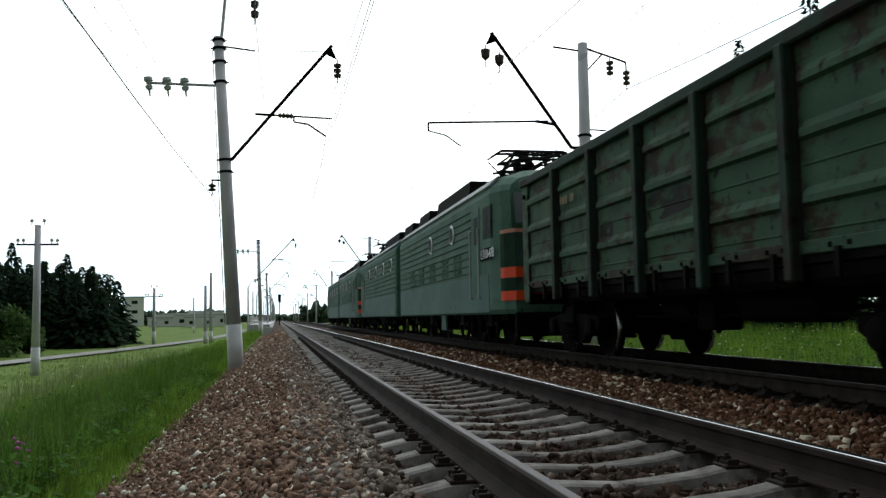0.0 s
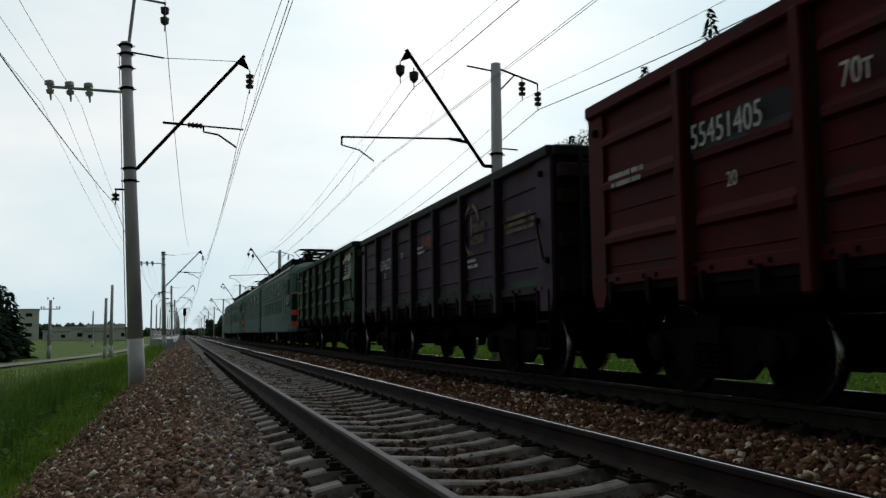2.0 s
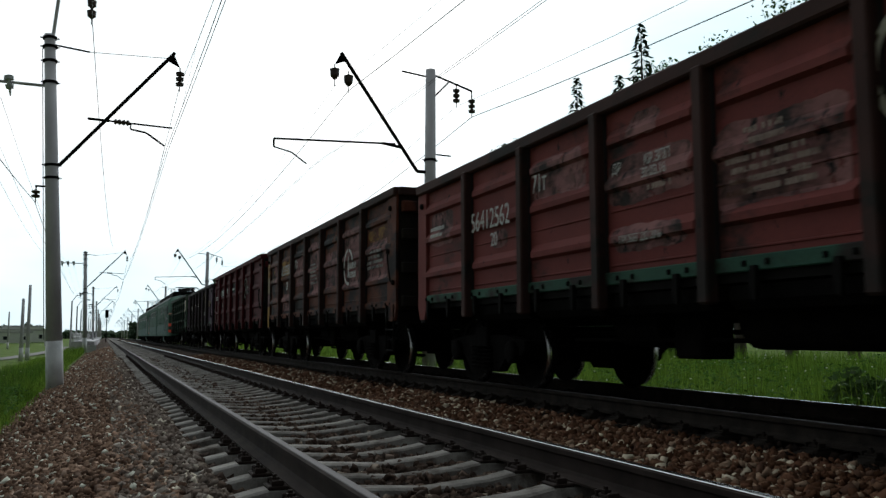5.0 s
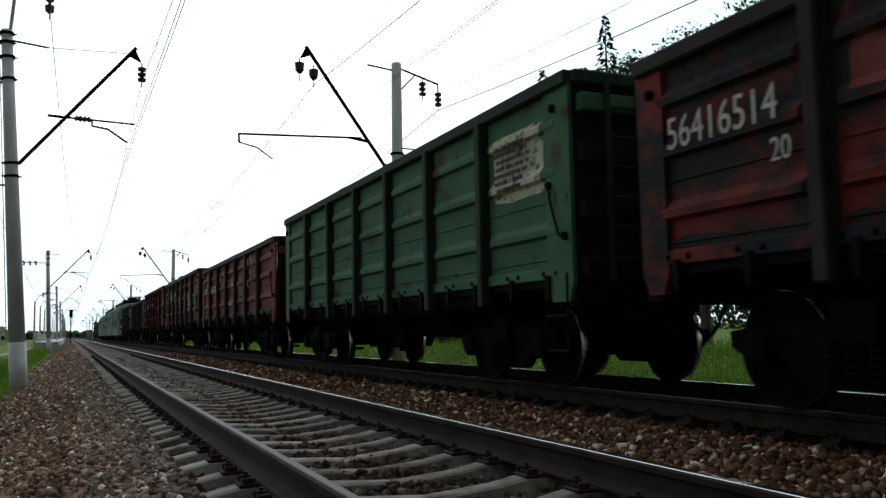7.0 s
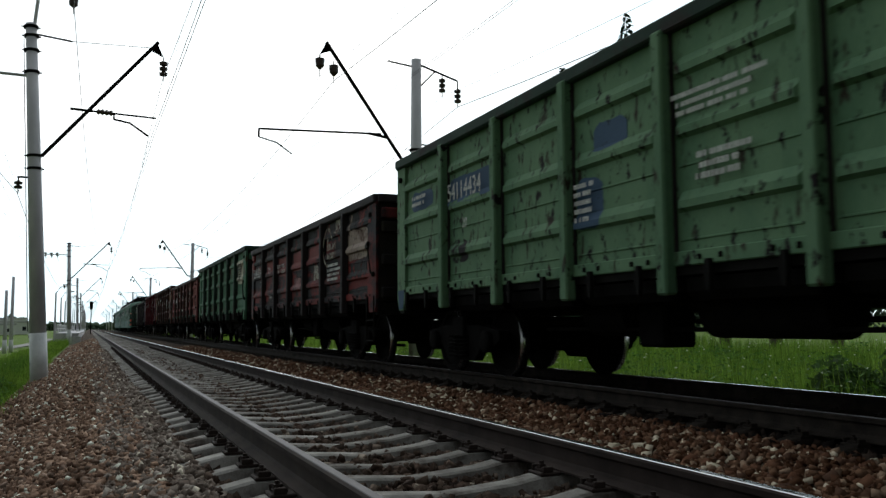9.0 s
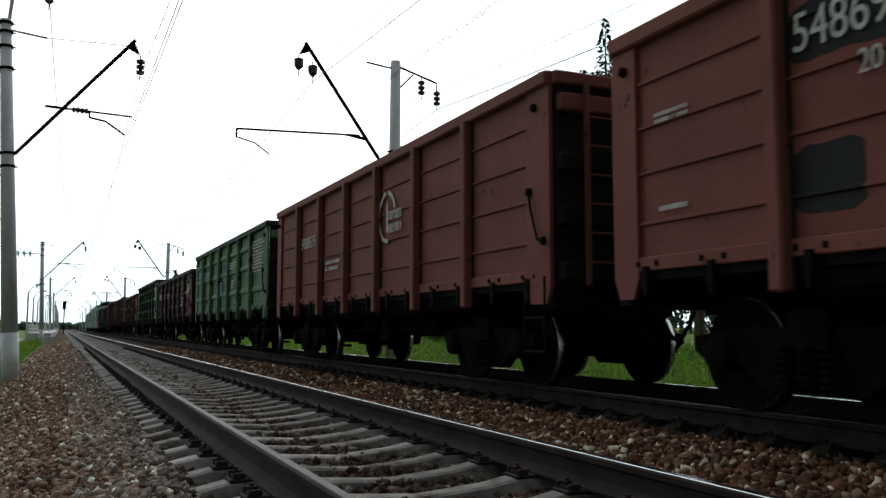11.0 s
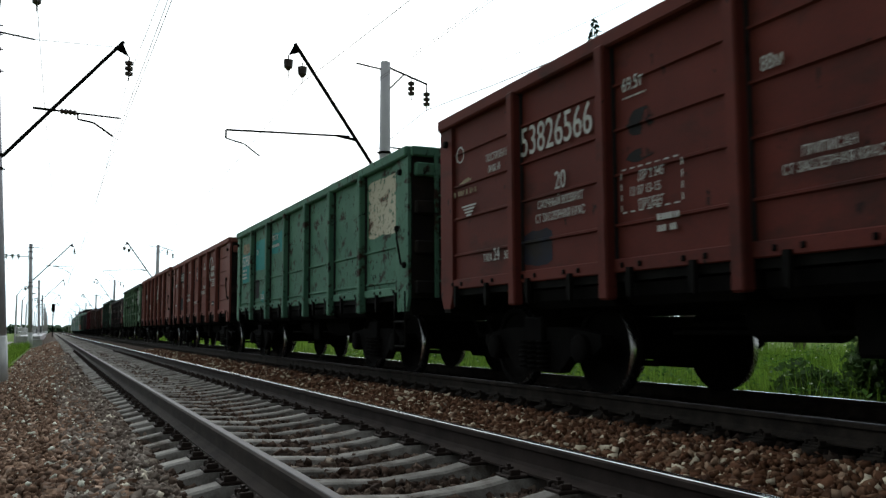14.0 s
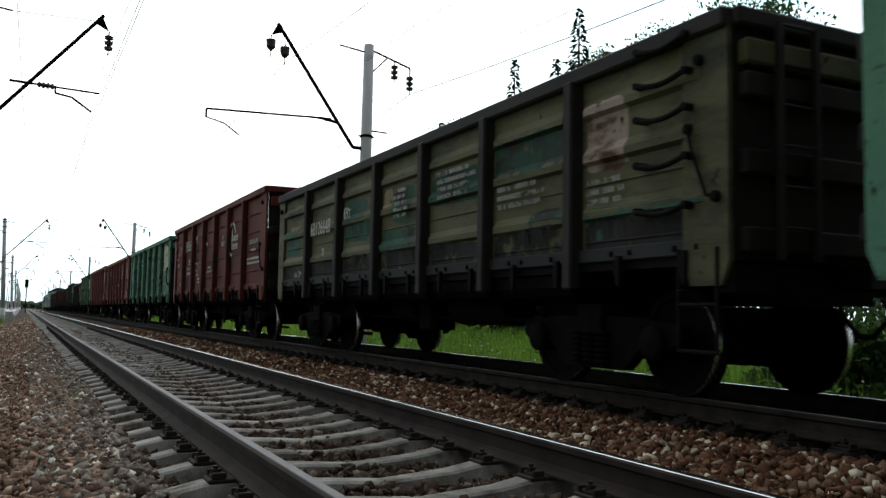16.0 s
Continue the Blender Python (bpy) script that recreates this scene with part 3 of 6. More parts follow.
def bars(wagon, y, z, w, h, rows, mat=None, big=False):
    """Unreadable small writing: broken bars."""
    rng = random.Random(int(y * 100 + z * 10))
    bm = bmesh.new()
    rows = rows if big else max(rows, int(h / 0.085))
    step = h / rows
    for r in range(rows):
        x = rng.uniform(0, 0.1) * w
        end = w * rng.uniform(0.75, 1.0)
        while x < end:
            ln = min(0.5 * step, 0.13) * rng.uniform(0.45, 0.9)
            box(bm, x, x + ln, z + h - (r + 0.78) * step, z + h - (r + 0.2 + rng.uniform(0, 0.06)) * step, 0, 0.003)
            x += ln * 1.45 + (ln * 1.2 if rng.random() < 0.14 else 0.0)
    for v in bm.verts:
        v.co = Vector((-wagon["skin"] - 0.002 - v.co.z, -y - v.co.x, v.co.y))
    return part("lettering", bm, mat or M["writing"], wagon)


def patch(wagon, y, z, w, h, mat, name="paint_patch"):
    """Brushed-on paint with an uneven outline that follows the pressed side."""
    bm = bmesh.new()
    n = max(8, int(w * 18))
    rng = random.Random(int(y * 77 + z * 31))
    prof = side_profile(wagon["style"], wagon["top"])
    cuts = [0.0] + sorted((pz - z) / h for dx, pz in prof if z + 0.02 < pz < z + h - 0.02) + [1.0]
    rows = [[] for c in cuts]
    drift_a, drift_b, tilt = rng.uniform(-0.02, 0.02), rng.uniform(-0.02, 0.02), rng.uniform(-0.02, 0.02)
    for k in range(n + 1):
        f = k / n
        edge = 0.06 * max(0.0, 1 - min(f, 1 - f) * n / 1.5)      # corners rounded off
        drift_a = (drift_a + rng.uniform(-0.014, 0.014)) * 0.85
        drift_b = (drift_b + rng.uniform(-0.016, 0.016)) * 0.85
        py = -y - w * f + (rng.uniform(-0.012, 0.012) if 0 < k < n else 0)
        for row, c in zip(rows, cuts):
            pz = z + h * c
            if c == 0.0:
                pz += edge * 0.7 + drift_b
            elif c == 1.0:
                pz += drift_a + tilt * f - edge
            out = float(np.interp(pz, [q[1] for q in prof], [q[0] for q in prof]))
            row.append(bm.verts.new((-HALF - out - 0.004, py, pz)))
    for a, b in zip(rows[1:], rows):
        for k in range(n):
            bm.faces.new((a[k], b[k], b[k + 1], a[k + 1]))
    return part(name, bm, mat, wagon)


def plate_patch(wagon, z0, z1, mat, y0=0.03, y1=0.33):
    """Repainted stretch of the front corner plate."""
    bm = bmesh.new()
    low = 0.06 if z0 < 1.1 else 0.0
    prism_x(bm, [(-y0, z1), (-y0 - low, z0), (-y1 + low, z0), (-y1, z1)], -HALF - 0.055, -HALF - 0.045)
    return part("paint_patch", bm, mat, wagon)


def emblem(wagon, y, z, r, mat=None):
    """A broken ring with an upright stroke, and two bars for the words."""
    bm = bmesh.new()
    n = 40
    for k in range(n):
        a0, a1 = math.tau * k / n, math.tau * (k + 1) / n
        d = math.degrees(a0) % 360
        if 80 < d < 95 or 175 < d < 185 or d > 272 or d < 10:
            continue
        q = [(math.cos(a) * rr, math.sin(a) * rr * 1.08) for a, rr in ((a0, r), (a1, r), (a1, r * 0.84), (a0, r * 0.84))]
        bm.faces.new([bm.verts.new((-wagon["skin"] - 0.003, -y - px, z + pz)) for px, pz in q])
    for q in ([(-0.08, -0.62), (0.1, -0.62), (0.1, 0.5), (0.02, 0.66), (-0.08, 0.35)],):
        bm.faces.new([bm.verts.new((-wagon["skin"] - 0.003, -y - px * r, z + pz * r)) for px, pz in q])
    part("emblem", bm, mat or M["writing"], wagon, "painted broken-ring emblem")
    for dz in (0.02, -0.5):
        bm = bmesh.new()
        for k in range(8):
            px, wide = r * (0.14 + k * 0.19), r * (0.1 if k % 3 else 0.075)
            box(bm, -wagon["skin"] - 0.005, -wagon["skin"] - 0.002, -y - px - wide, -y - px, z + r * (dz - 0.18), z + r * (dz + 0.18))
        part("lettering", bm, mat or M["writing"], wagon)


def gondola(name, label, paint, rib_paint, style, sill_paint=None, ladder=True, TOP=TOP, rail_paint=None):
    """Open freight wagon; its origin is the middle of its front end at rail height, its body runs towards -y."""
    g = thing(name, label, "freight wagon", "wagons of the freight train")
    g["style"], g["top"] = style, TOP
    g["skin"] = HALF + (0.06 if style == "ribs" else 0.031)
    sill_paint = sill_paint or paint
    edges = [0.12] + POSTS + [BODY - 0.12]
    made = {}
    for side in (-1, 1):
        for a, b in zip(edges, edges[1:]):
            w = round(b - a, 3)
            if w not in made:
                made[w] = panel_mesh(w, style, paint, TOP)
            m = Matrix.Translation((-HALF, -a, 0)) if side < 0 else Matrix.Translation((HALF, -b, 0)) @ pose(0, 0, 0, 0, 0, 180)
            part("panel", made[w], None, g, at=m)
        for k, y in enumerate(POSTS):
            bm = bmesh.new()
            x0, x1 = side * HALF, side * (HALF + 0.13)
            lo, hi = min(x0, x1), max(x0, x1)
            box(bm, lo, hi, -y - 0.075, -y + 0.075, 0.95, TOP - 0.06, 0.02)
            part("post", bm, rib_paint, g)
            # Flange painted dark to draw the shade in the gap beside each post.
            bm = bmesh.new()
            a, b = sorted((side * (HALF - 0.01), side * (HALF + 0.03)))
            box(bm, a, b, -y - 0.1, -y + 0.1, 1.21, TOP - 0.1)
            part("post_flange", bm, P["post_dark"], g)
        for y0, y1 in ((0.0, 0.36), (BODY - 0.5, BODY)):      # corner plates, cut off slantwise at the foot
            bm = bmesh.new()
            prism_x(bm, [(-y0, TOP - 0.02), (-y0, 1.14), (-y0 - 0.08, 0.95), (-y1 + 0.08, 0.95), (-y1, 1.14), (-y1, TOP - 0.02)], *sorted((side * HALF, side * (HALF + 0.05))))
            part("corner_plate", bm, paint, g)
        bm = bmesh.new()
        a, b = sorted((side * (HALF - 0.06), side * (HALF + 0.10)))
        box(bm, a, b, -BODY, 0, TOP - 0.1, TOP + 0.06, 0.02)
        part("top_rail", bm, rail_paint or rib_paint, g)
        bm = bmesh.new()
        a, b = sorted((side * (HALF - 0.02), side * (HALF + 0.04)))
        box(bm, a, b, -BODY + 0.1, -0.1, 1.2, 1.33, 0.01)
        part("side_sill", bm, sill_paint, g)
        for k in range(7):
            for o in (-0.42, 0.42):
                part("hatch_latch", LATCH, None, g, at=Matrix.Translation((side * (HALF + 0.03), -(0.9 + k * (BODY - 1.8) / 6) + o, 0)) @ pose(0, 0, 0, 0, 0, 0 if side < 0 else 180))
    for y0, y1 in ((-0.07, 0.0), (-BODY, -BODY + 0.07)):
        bm = bmesh.new()
        box(bm, -HALF + 0.02, HALF - 0.02, y0, y1, 1.15, TOP + 0.03)
        out = 1 if y1 == 0.0 else -1
        yo = y1 if out > 0 else y0
        # The end walls' dark paint carries the shade between the wagons.
        wall = part("end_wall", bm, P["shaded_end"], g, "end wall with shade painted into its colour")
        for z in (1.3, 1.9, 2.5, TOP - 0.3):
            bm = bmesh.new()
            box(bm, -HALF + 0.04, HALF - 0.04, *sorted((yo, yo + out * 0.12)), z - 0.1, z + 0.1, 0.02)
            # Lower stiffeners share that shade colour; only the top one keeps wagon paint.
            part("stiffener", bm, paint if z > 2.6 else P["shaded_end"], wall)
        bm = bmesh.new()
        box(bm, -HALF - 0.02, HALF + 0.02, *sorted((yo, yo + out * 0.1)), TOP - 0.1, TOP + 0.05, 0.02)
        part("top_rail", bm, rail_paint or rib_paint, wall)
        for x in (-0.95, -0.55) if out < 0 else ():
            bm = bmesh.new()
            box(bm, x - 0.025, x + 0.025, yo - 0.17, yo - 0.12, 1.15, TOP - 0.05)
            part("ladder_rail", bm, rib_paint, wall)
        for k in range(6) if out < 0 else ():
            bm = bmesh.new()
            rod(bm, (-0.95, yo - 0.145, 1.4 + k * 0.32), (-0.55, yo - 0.145, 1.4 + k * 0.32), 0.014, n=6)
            part("ladder_rung", bm, rib_paint, wall)
    bm = bmesh.new()                                       # hand lever rod on the rear corner plate
    pts = [(-HALF - 0.07, -BODY + 0.42, 2.22), (-HALF - 0.09, -BODY + 0.36, 2.05), (-HALF - 0.09, -BODY + 0.2, 1.66), (-HALF - 0.07, -BODY + 0.12, 1.64)]
    for p0, p1 in zip(pts, pts[1:]):
        rod(bm, p0, p1, 0.016, n=6)
    part("lever_rod", bm, M["dark_steel"], g)
    for y, z in ((BODY - 0.42, 2.22), (BODY - 0.12, 1.64), (BODY - 0.3, TOP - 0.3), (0.2, TOP - 0.3)):
        bm = bmesh.new()
        lathe(bm, (-HALF - 0.04, -y, z), (-1, 0, 0), [(0, 0.05), (0.05, 0.045), (0.06, 0.02)], 10)
        part("boss", bm, M["dark_steel"], g)
    bm = bmesh.new()
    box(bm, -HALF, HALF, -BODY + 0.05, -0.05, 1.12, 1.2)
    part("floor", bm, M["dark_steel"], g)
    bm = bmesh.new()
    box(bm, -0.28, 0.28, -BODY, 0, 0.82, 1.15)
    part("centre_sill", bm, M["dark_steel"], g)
    for y in POSTS:
        part("cross_beam", CROSS, None, g, at=Matrix.Translation((0, -y, 0)))
    for y in HATCHES:
        for side in (0, 180):
            part("hatch", HATCH, None, g, at=Matrix.Translation((0, -y, 0)) @ pose(0, 0, 0, 0, 0, side))
    for y in (0.1, BODY - 0.1):
        part("end_beam", END_BEAM, None, g, at=Matrix.Translation((0, -y, 0)))
    bm = bmesh.new()
    lathe(bm, (-0.6, -4.9, 0.8), (0, -1, 0), [(0, 0.06), (0.08, 0.24), (0.85, 0.24), (0.93, 0.06)], 16)
    part("air_tank", bm, M["bogie"], g)
    bm = bmesh.new()
    lathe(bm, (-0.6, -6.9, 0.81), (0, -1, 0), [(0, 0.06), (0.1, 0.25), (1.6, 0.25), (1.7, 0.06)], 16)
    part("brake_cylinder", bm, M["bogie"], g)
    bm = bmesh.new()
    box(bm, -0.85, -0.45, -6.5, -6.05, 0.46, 0.95, 0.03)
    part("valve_box", bm, M["bogie"], g)
    bm = bmesh.new()
    rod(bm, (-0.4, -3.2, 0.72), (-0.4, -9.6, 0.72), 0.025)
    rod(bm, (-0.75, -4.0, 0.64), (-0.75, -9.2, 0.64), 0.022)
    rod(bm, (-0.7, -5.8, 0.82), (-0.7, -6.1, 0.6), 0.02)
    part("brake_gear", bm, M["bogie"], g)
    for e, y in ((1, 0.0), (-1, -BODY)):
        bm = bmesh.new()
        box(bm, -0.11, 0.11, min(y, y + e * 0.45), max(y, y + e * 0.45), 0.93, 1.15, 0.02)
        box(bm, -0.2, 0.2, min(y + e * 0.35, y + e * 0.585), max(y + e * 0.35, y + e * 0.585), 0.9, 1.2, 0.04)
        part("coupler", bm, M["bogie"], g)
    for e, y in ((1, 0.0), (-1, -BODY)):
        bm = bmesh.new()
        loop = [(-0.32, y + e * (0.1 + 0.11 * q), 0.86 - 0.3 * math.sin(math.pi * q / 5)) for q in range(6)]
        for a, b in zip(loop, loop[1:]):
            rod(bm, a, b, 0.022, n=6)
        part("brake_hose", bm, M["bogie"], g)
    if ladder:
        bm = bmesh.new()
        for y in (-BODY + 0.12, -BODY + 0.55):
            rod(bm, (-HALF - 0.05, y, 1.25), (-HALF - 0.05, y, 0.42), 0.018)
        for z in (0.43, 0.8):
            rod(bm, (-HALF - 0.05, -BODY + 0.12, z), (-HALF - 0.05, -BODY + 0.55, z), 0.018)
        part("step", bm, M["dark_steel"], g)
    bogie(g, -2.05)
    bogie(g, -10.70)
    return g


def steel_paint(name, dark, light, wear, frm=0.56, to=0.66, scale=1.6, stretch=(1, 0.6, 1.0), scratch_at=0.64):
    return material(name, dark, light, scale=1.2, fine=30, rough=0.75, bump=0.12, specular=0.12, spots=wear, spot_scale=scale, spot_from=frm - 0.05, spot_to=to - 0.03, stretch=stretch, scratch=(0.012, 0.01, 0.01), scratch_at=scratch_at)


def flaking(mat, cover=0.58, scale=5.0):
    """Lets the ground show through where the paint has come off."""
    n, l = mat.node_tree.nodes, mat.node_tree.links
    co, no, rp = n.new("ShaderNodeTexCoord"), n.new("ShaderNodeTexNoise"), n.new("ShaderNodeValToRGB")
    no.inputs["Scale"].default_value, no.inputs["Detail"].default_value, no.inputs["Roughness"].default_value = scale, 8, 0.7
    rp.color_ramp.elements[0].position, rp.color_ramp.elements[1].position = cover, cover + 0.05
    rp.color_ramp.elements[0].color, rp.color_ramp.elements[1].color = (1, 1, 1, 1), (0, 0, 0, 1)
    l.new(co.outputs["Object"], no.inputs["Vector"])
    l.new(no.outputs["Fac"], rp.inputs["Fac"])
    l.new(rp.outputs["Color"], n["Principled BSDF"].inputs["Alpha"])
    return mat


RUST, GRIME = (0.07, 0.03, 0.018), (0.025, 0.02, 0.018)
P = {
    "green_a": steel_paint("worn_green_paint", (0.026, 0.06, 0.037), (0.06, 0.115, 0.07), (0.035, 0.025, 0.016), 0.55, 0.62, 2.4, scratch_at=0.6),
    "grey_b": steel_paint("dull_purple_brown_paint", (0.045, 0.026, 0.043), (0.086, 0.052, 0.08), GRIME, 0.6, 0.75),
    "red_c": steel_paint("dark_red_paint", (0.0475, 0.00396, 0.00634), (0.0832, 0.00713, 0.0103), GRIME, 0.6, 0.75),
    "brown_d": steel_paint("rusty_brown_paint", (0.0715, 0.0234, 0.0143), (0.143, 0.0455, 0.026), (0.02, 0.016, 0.016), 0.5, 0.62),
    "red_e": steel_paint("brown_red_paint", (0.12, 0.029, 0.027), (0.205, 0.051, 0.046), GRIME, 0.6, 0.72),
    "green_f": steel_paint("mid_green_paint", (0.0345, 0.09775, 0.0575), (0.069, 0.161, 0.092), RUST, 0.62, 0.7),
    "dark_g": steel_paint("blackened_red_paint", (0.101, 0.0135, 0.0135), (0.202, 0.0303, 0.0269), (0.018, 0.016, 0.018), 0.46, 0.58),
    "green_h": steel_paint("flaking_light_green_paint", (0.075, 0.15, 0.085), (0.145, 0.24, 0.138), (0.032, 0.024, 0.017), 0.64, 0.68, 4.5, (1, 1.6, 0.5), scratch_at=0.585),
    "brown_j": steel_paint("red_brown_primer", (0.151, 0.0522, 0.043), (0.232, 0.0813, 0.0673), RUST, 0.66, 0.8),
    "green_k": steel_paint("flaking_turquoise_green_paint", (0.06, 0.15, 0.105), (0.11, 0.23, 0.16), (0.035, 0.023, 0.016), 0.6, 0.67, 4.0, scratch_at=0.6),
    "brown_l": steel_paint("dark_red_brown_paint", (0.084, 0.0198, 0.0162), (0.1416, 0.0324, 0.0252), GRIME, 0.58, 0.8, 1.2),
    "olive_m": steel_paint("dirty_olive_paint", (0.055, 0.053, 0.03), (0.13, 0.118, 0.066), (0.03, 0.03, 0.022), 0.54, 0.7, 1.6, (1, 0.4, 1.6)),
    "green_sill": steel_paint("green_sill_paint", (0.02, 0.06, 0.042), (0.045, 0.11, 0.075), GRIME, 0.55, 0.65),
    "olive_patch": steel_paint("olive_repaint_patch", (0.035, 0.055, 0.034), (0.07, 0.095, 0.058), GRIME, 0.52, 0.64, 2.5),
    "post_green": steel_paint("dark_green_post_paint", (0.014, 0.03, 0.022), (0.03, 0.055, 0.04), GRIME),
    "post_brown": steel_paint("brown_post_paint", (0.035, 0.018, 0.016), (0.065, 0.03, 0.026), GRIME),
    "post_dark": steel_paint("dark_post_paint", (0.018, 0.015, 0.016), (0.04, 0.032, 0.034), GRIME),
    "yellow": steel_paint("faded_yellow_paint", (0.25, 0.13, 0.025), (0.36, 0.2, 0.05), RUST, 0.55, 0.65),
    "white_patch": flaking(steel_paint("dirty_white_patch", (0.25, 0.22, 0.18), (0.4, 0.36, 0.3), RUST, 0.55, 0.62, 4), 0.53),
    "tan_patch": flaking(steel_paint("faded_tan_patch", (0.17, 0.13, 0.075), (0.27, 0.21, 0.13), GRIME, 0.6, 0.7, 3), 0.58),
    "lilac_patch": flaking(steel_paint("dusty_mauve_patch", (0.17, 0.072, 0.07), (0.28, 0.13, 0.125), GRIME, 0.5, 0.66, 3.5, scratch_at=0.58), 0.6),
    "blue_patch": steel_paint("blue_stencil_ground", (0.035, 0.062, 0.105), (0.06, 0.1, 0.16), GRIME, 0.62, 0.72),
    "turquoise": steel_paint("turquoise_patch", (0.02, 0.2, 0.19), (0.04, 0.28, 0.26), RUST, 0.62, 0.68, 2.5),
    "soot": flaking(steel_paint("black_soot", (0.012, 0.011, 0.012), (0.026, 0.023, 0.024), GRIME), 0.52, 2.6),
    "teal_patch": flaking(steel_paint("dark_teal_repaint", (0.016, 0.05, 0.036), (0.035, 0.09, 0.062), GRIME, 0.55, 0.66, 2.5), 0.57),
    # Shade of the gap between wagons, put into the end walls' colour.
    "shaded_end": steel_paint("shade_dark_end_paint", (0.0132, 0.0108, 0.009), (0.03, 0.024, 0.018), (0.012, 0.01, 0.01), 0.5, 0.62),
    "navy_patch": steel_paint("dark_navy_patch", (0.012, 0.013, 0.024), (0.024, 0.025, 0.042), GRIME),
    "cream_patch": flaking(steel_paint("flaking_cream_paint", (0.42, 0.38, 0.28), (0.56, 0.52, 0.41), RUST, 0.6, 0.66, 4), 0.55, 9.0),
    "pink_grey": flaking(steel_paint("faded_pinkish_paint", (0.221, 0.1625, 0.1365), (0.351, 0.273, 0.2275), RUST, 0.56, 0.66, 3), 0.58, 6.0),
    "ochre": flaking(steel_paint("flaking_ochre_paint", (0.17, 0.08, 0.018), (0.25, 0.13, 0.034), RUST, 0.5, 0.6, 3), 0.52, 4.0),
    "black_patch": steel_paint("black_patch", (0.014, 0.014, 0.016), (0.03, 0.03, 0.034), GRIME),
}

M["faded_writing"] = flaking(steel_paint("faded_white_stencil", (0.2, 0.19, 0.18), (0.34, 0.32, 0.3), GRIME, 0.56, 0.66, 6.0), 0.56, 7.0)
TRAIN = []      # things of the train and how far each one's origin lies behind the first wagon's front


def add_wagon(k, *args, **kw):
    g = gondola("gondola_wagon", *args, **kw)
    TRAIN.append((g, -PITCH * k))
    return g


g = add_wagon(0, "green open freight wagon with ribbed sides, grimy", P["green_a"], P["post_green"], "ribs", TOP=3.30)
bars(g, 2.3, 2.5, 1.0, 0.24, 1, P["tan_patch"], True); patch(g, 4.0, 1.75, 0.5, 0.3, P["soot"]); patch(g, 5.7, 1.9, 1.2, 0.35, P["soot"]); patch(g, 11.0, 2.3, 1.1, 0.77, P["cream_patch"]); bars(g, 11.1, 2.4, 0.8, 0.5, 4, P["blue_patch"])
g = add_wagon(1, "dull purple-brown open freight wagon with painted emblem", P["grey_b"], P["post_dark"], "boards", P["post_dark"], TOP=3.17)
write(g, "53046223", 2.2, 2.22, 0.25); write(g, "20", 2.65, 2.0, 0.13); write(g, "71т", 4.3, 2.33, 0.17); patch(g, 6.0, 2.45, 0.9, 0.2, P["red_e"]); emblem(g, 9.35, 2.45, 0.42, P["tan_patch"]); bars(g, 10.95, 2.15, 1.25, 0.3, 3, P["tan_patch"]); bars(g, 5.8, 2.3, 0.5, 0.2, 2); bars(g, 9.1, 1.75, 0.6, 0.2, 2)
for y in (0.45, 2.2, 3.95, 5.65, 7.36, 9.1, 10.86):     # green foot band
    patch(g, y, 1.24, 1.45, 0.2, P["teal_patch"])
g = add_wagon(2, "dark red open freight wagon with white stencils", P["red_c"], P["red_c"], "ribs", TOP=3.36)
patch(g, 2.15, 2.4, 1.45, 0.32, P["black_patch"]); write(g, "55451405", 2.2, 2.44, 0.24); write(g, "20", 2.75, 1.98, 0.14); write(g, "70т", 4.2, 2.5, 0.2); bars(g, 0.5, 2.3, 0.9, 0.2, 1); patch(g, 5.6, 2.4, 0.9, 0.4, P["black_patch"]); bars(g, 5.7, 2.5, 0.8, 0.15, 1); emblem(g, 9.35, 2.45, 0.36, M["faded_writing"])
g = add_wagon(3, "rusty brown open freight wagon with a yellow number patch", P["brown_d"], P["post_brown"], "ribs", TOP=3.30)
patch(g, 2.15, 2.35, 1.4, 0.45, P["yellow"]); write(g, "62533258", 2.25, 2.43, 0.27); plate_patch(g, 2.5, 2.92, P["yellow"]); plate_patch(g, 1.18, 1.6, P["yellow"]); plate_patch(g, 0.97, 1.18, P["yellow"]); plate_patch(g, 1.6, 2.0, P["lilac_patch"]); plate_patch(g, 2.0, 2.5, P["tan_patch"]); patch(g, 0.75, 2.35, 0.35, 0.35, P["ochre"]); write(g, "20", 2.95, 2.0, 0.22)
patch(g, 4.0, 2.0, 1.3, 0.75, P["lilac_patch"]); patch(g, 5.75, 1.7, 1.3, 1.3, P["lilac_patch"]); patch(g, 0.9, 2.2, 0.6, 0.6, P["lilac_patch"]); patch(g, 2.3, 1.4, 1.2, 0.5, P["lilac_patch"]); write(g, "70т", 4.1, 2.5, 0.24); patch(g, 7.4, 1.8, 1.3, 0.8, P["lilac_patch"]); patch(g, 9.1, 1.7, 1.45, 1.25, P["lilac_patch"]); emblem(g, 9.6, 2.15, 0.36); bars(g, 6.0, 1.95, 0.8, 0.55, 5, M["faded_writing"]); patch(g, 10.86, 1.75, 1.3, 0.75, P["lilac_patch"]); bars(g, 11.0, 1.95, 1.0, 0.4, 4, M["faded_writing"]); patch(g, 10.9, 2.52, 1.2, 0.2, P["ochre"]); patch(g, 7.4, 2.75, 1.3, 0.3, P["soot"]); patch(g, 4.0, 2.8, 1.3, 0.3, P["soot"])
g = add_wagon(4, "brown-red open freight wagon with a green bottom sill", P["red_e"], P["post_brown"], "ribs", P["green_sill"], TOP=3.09)
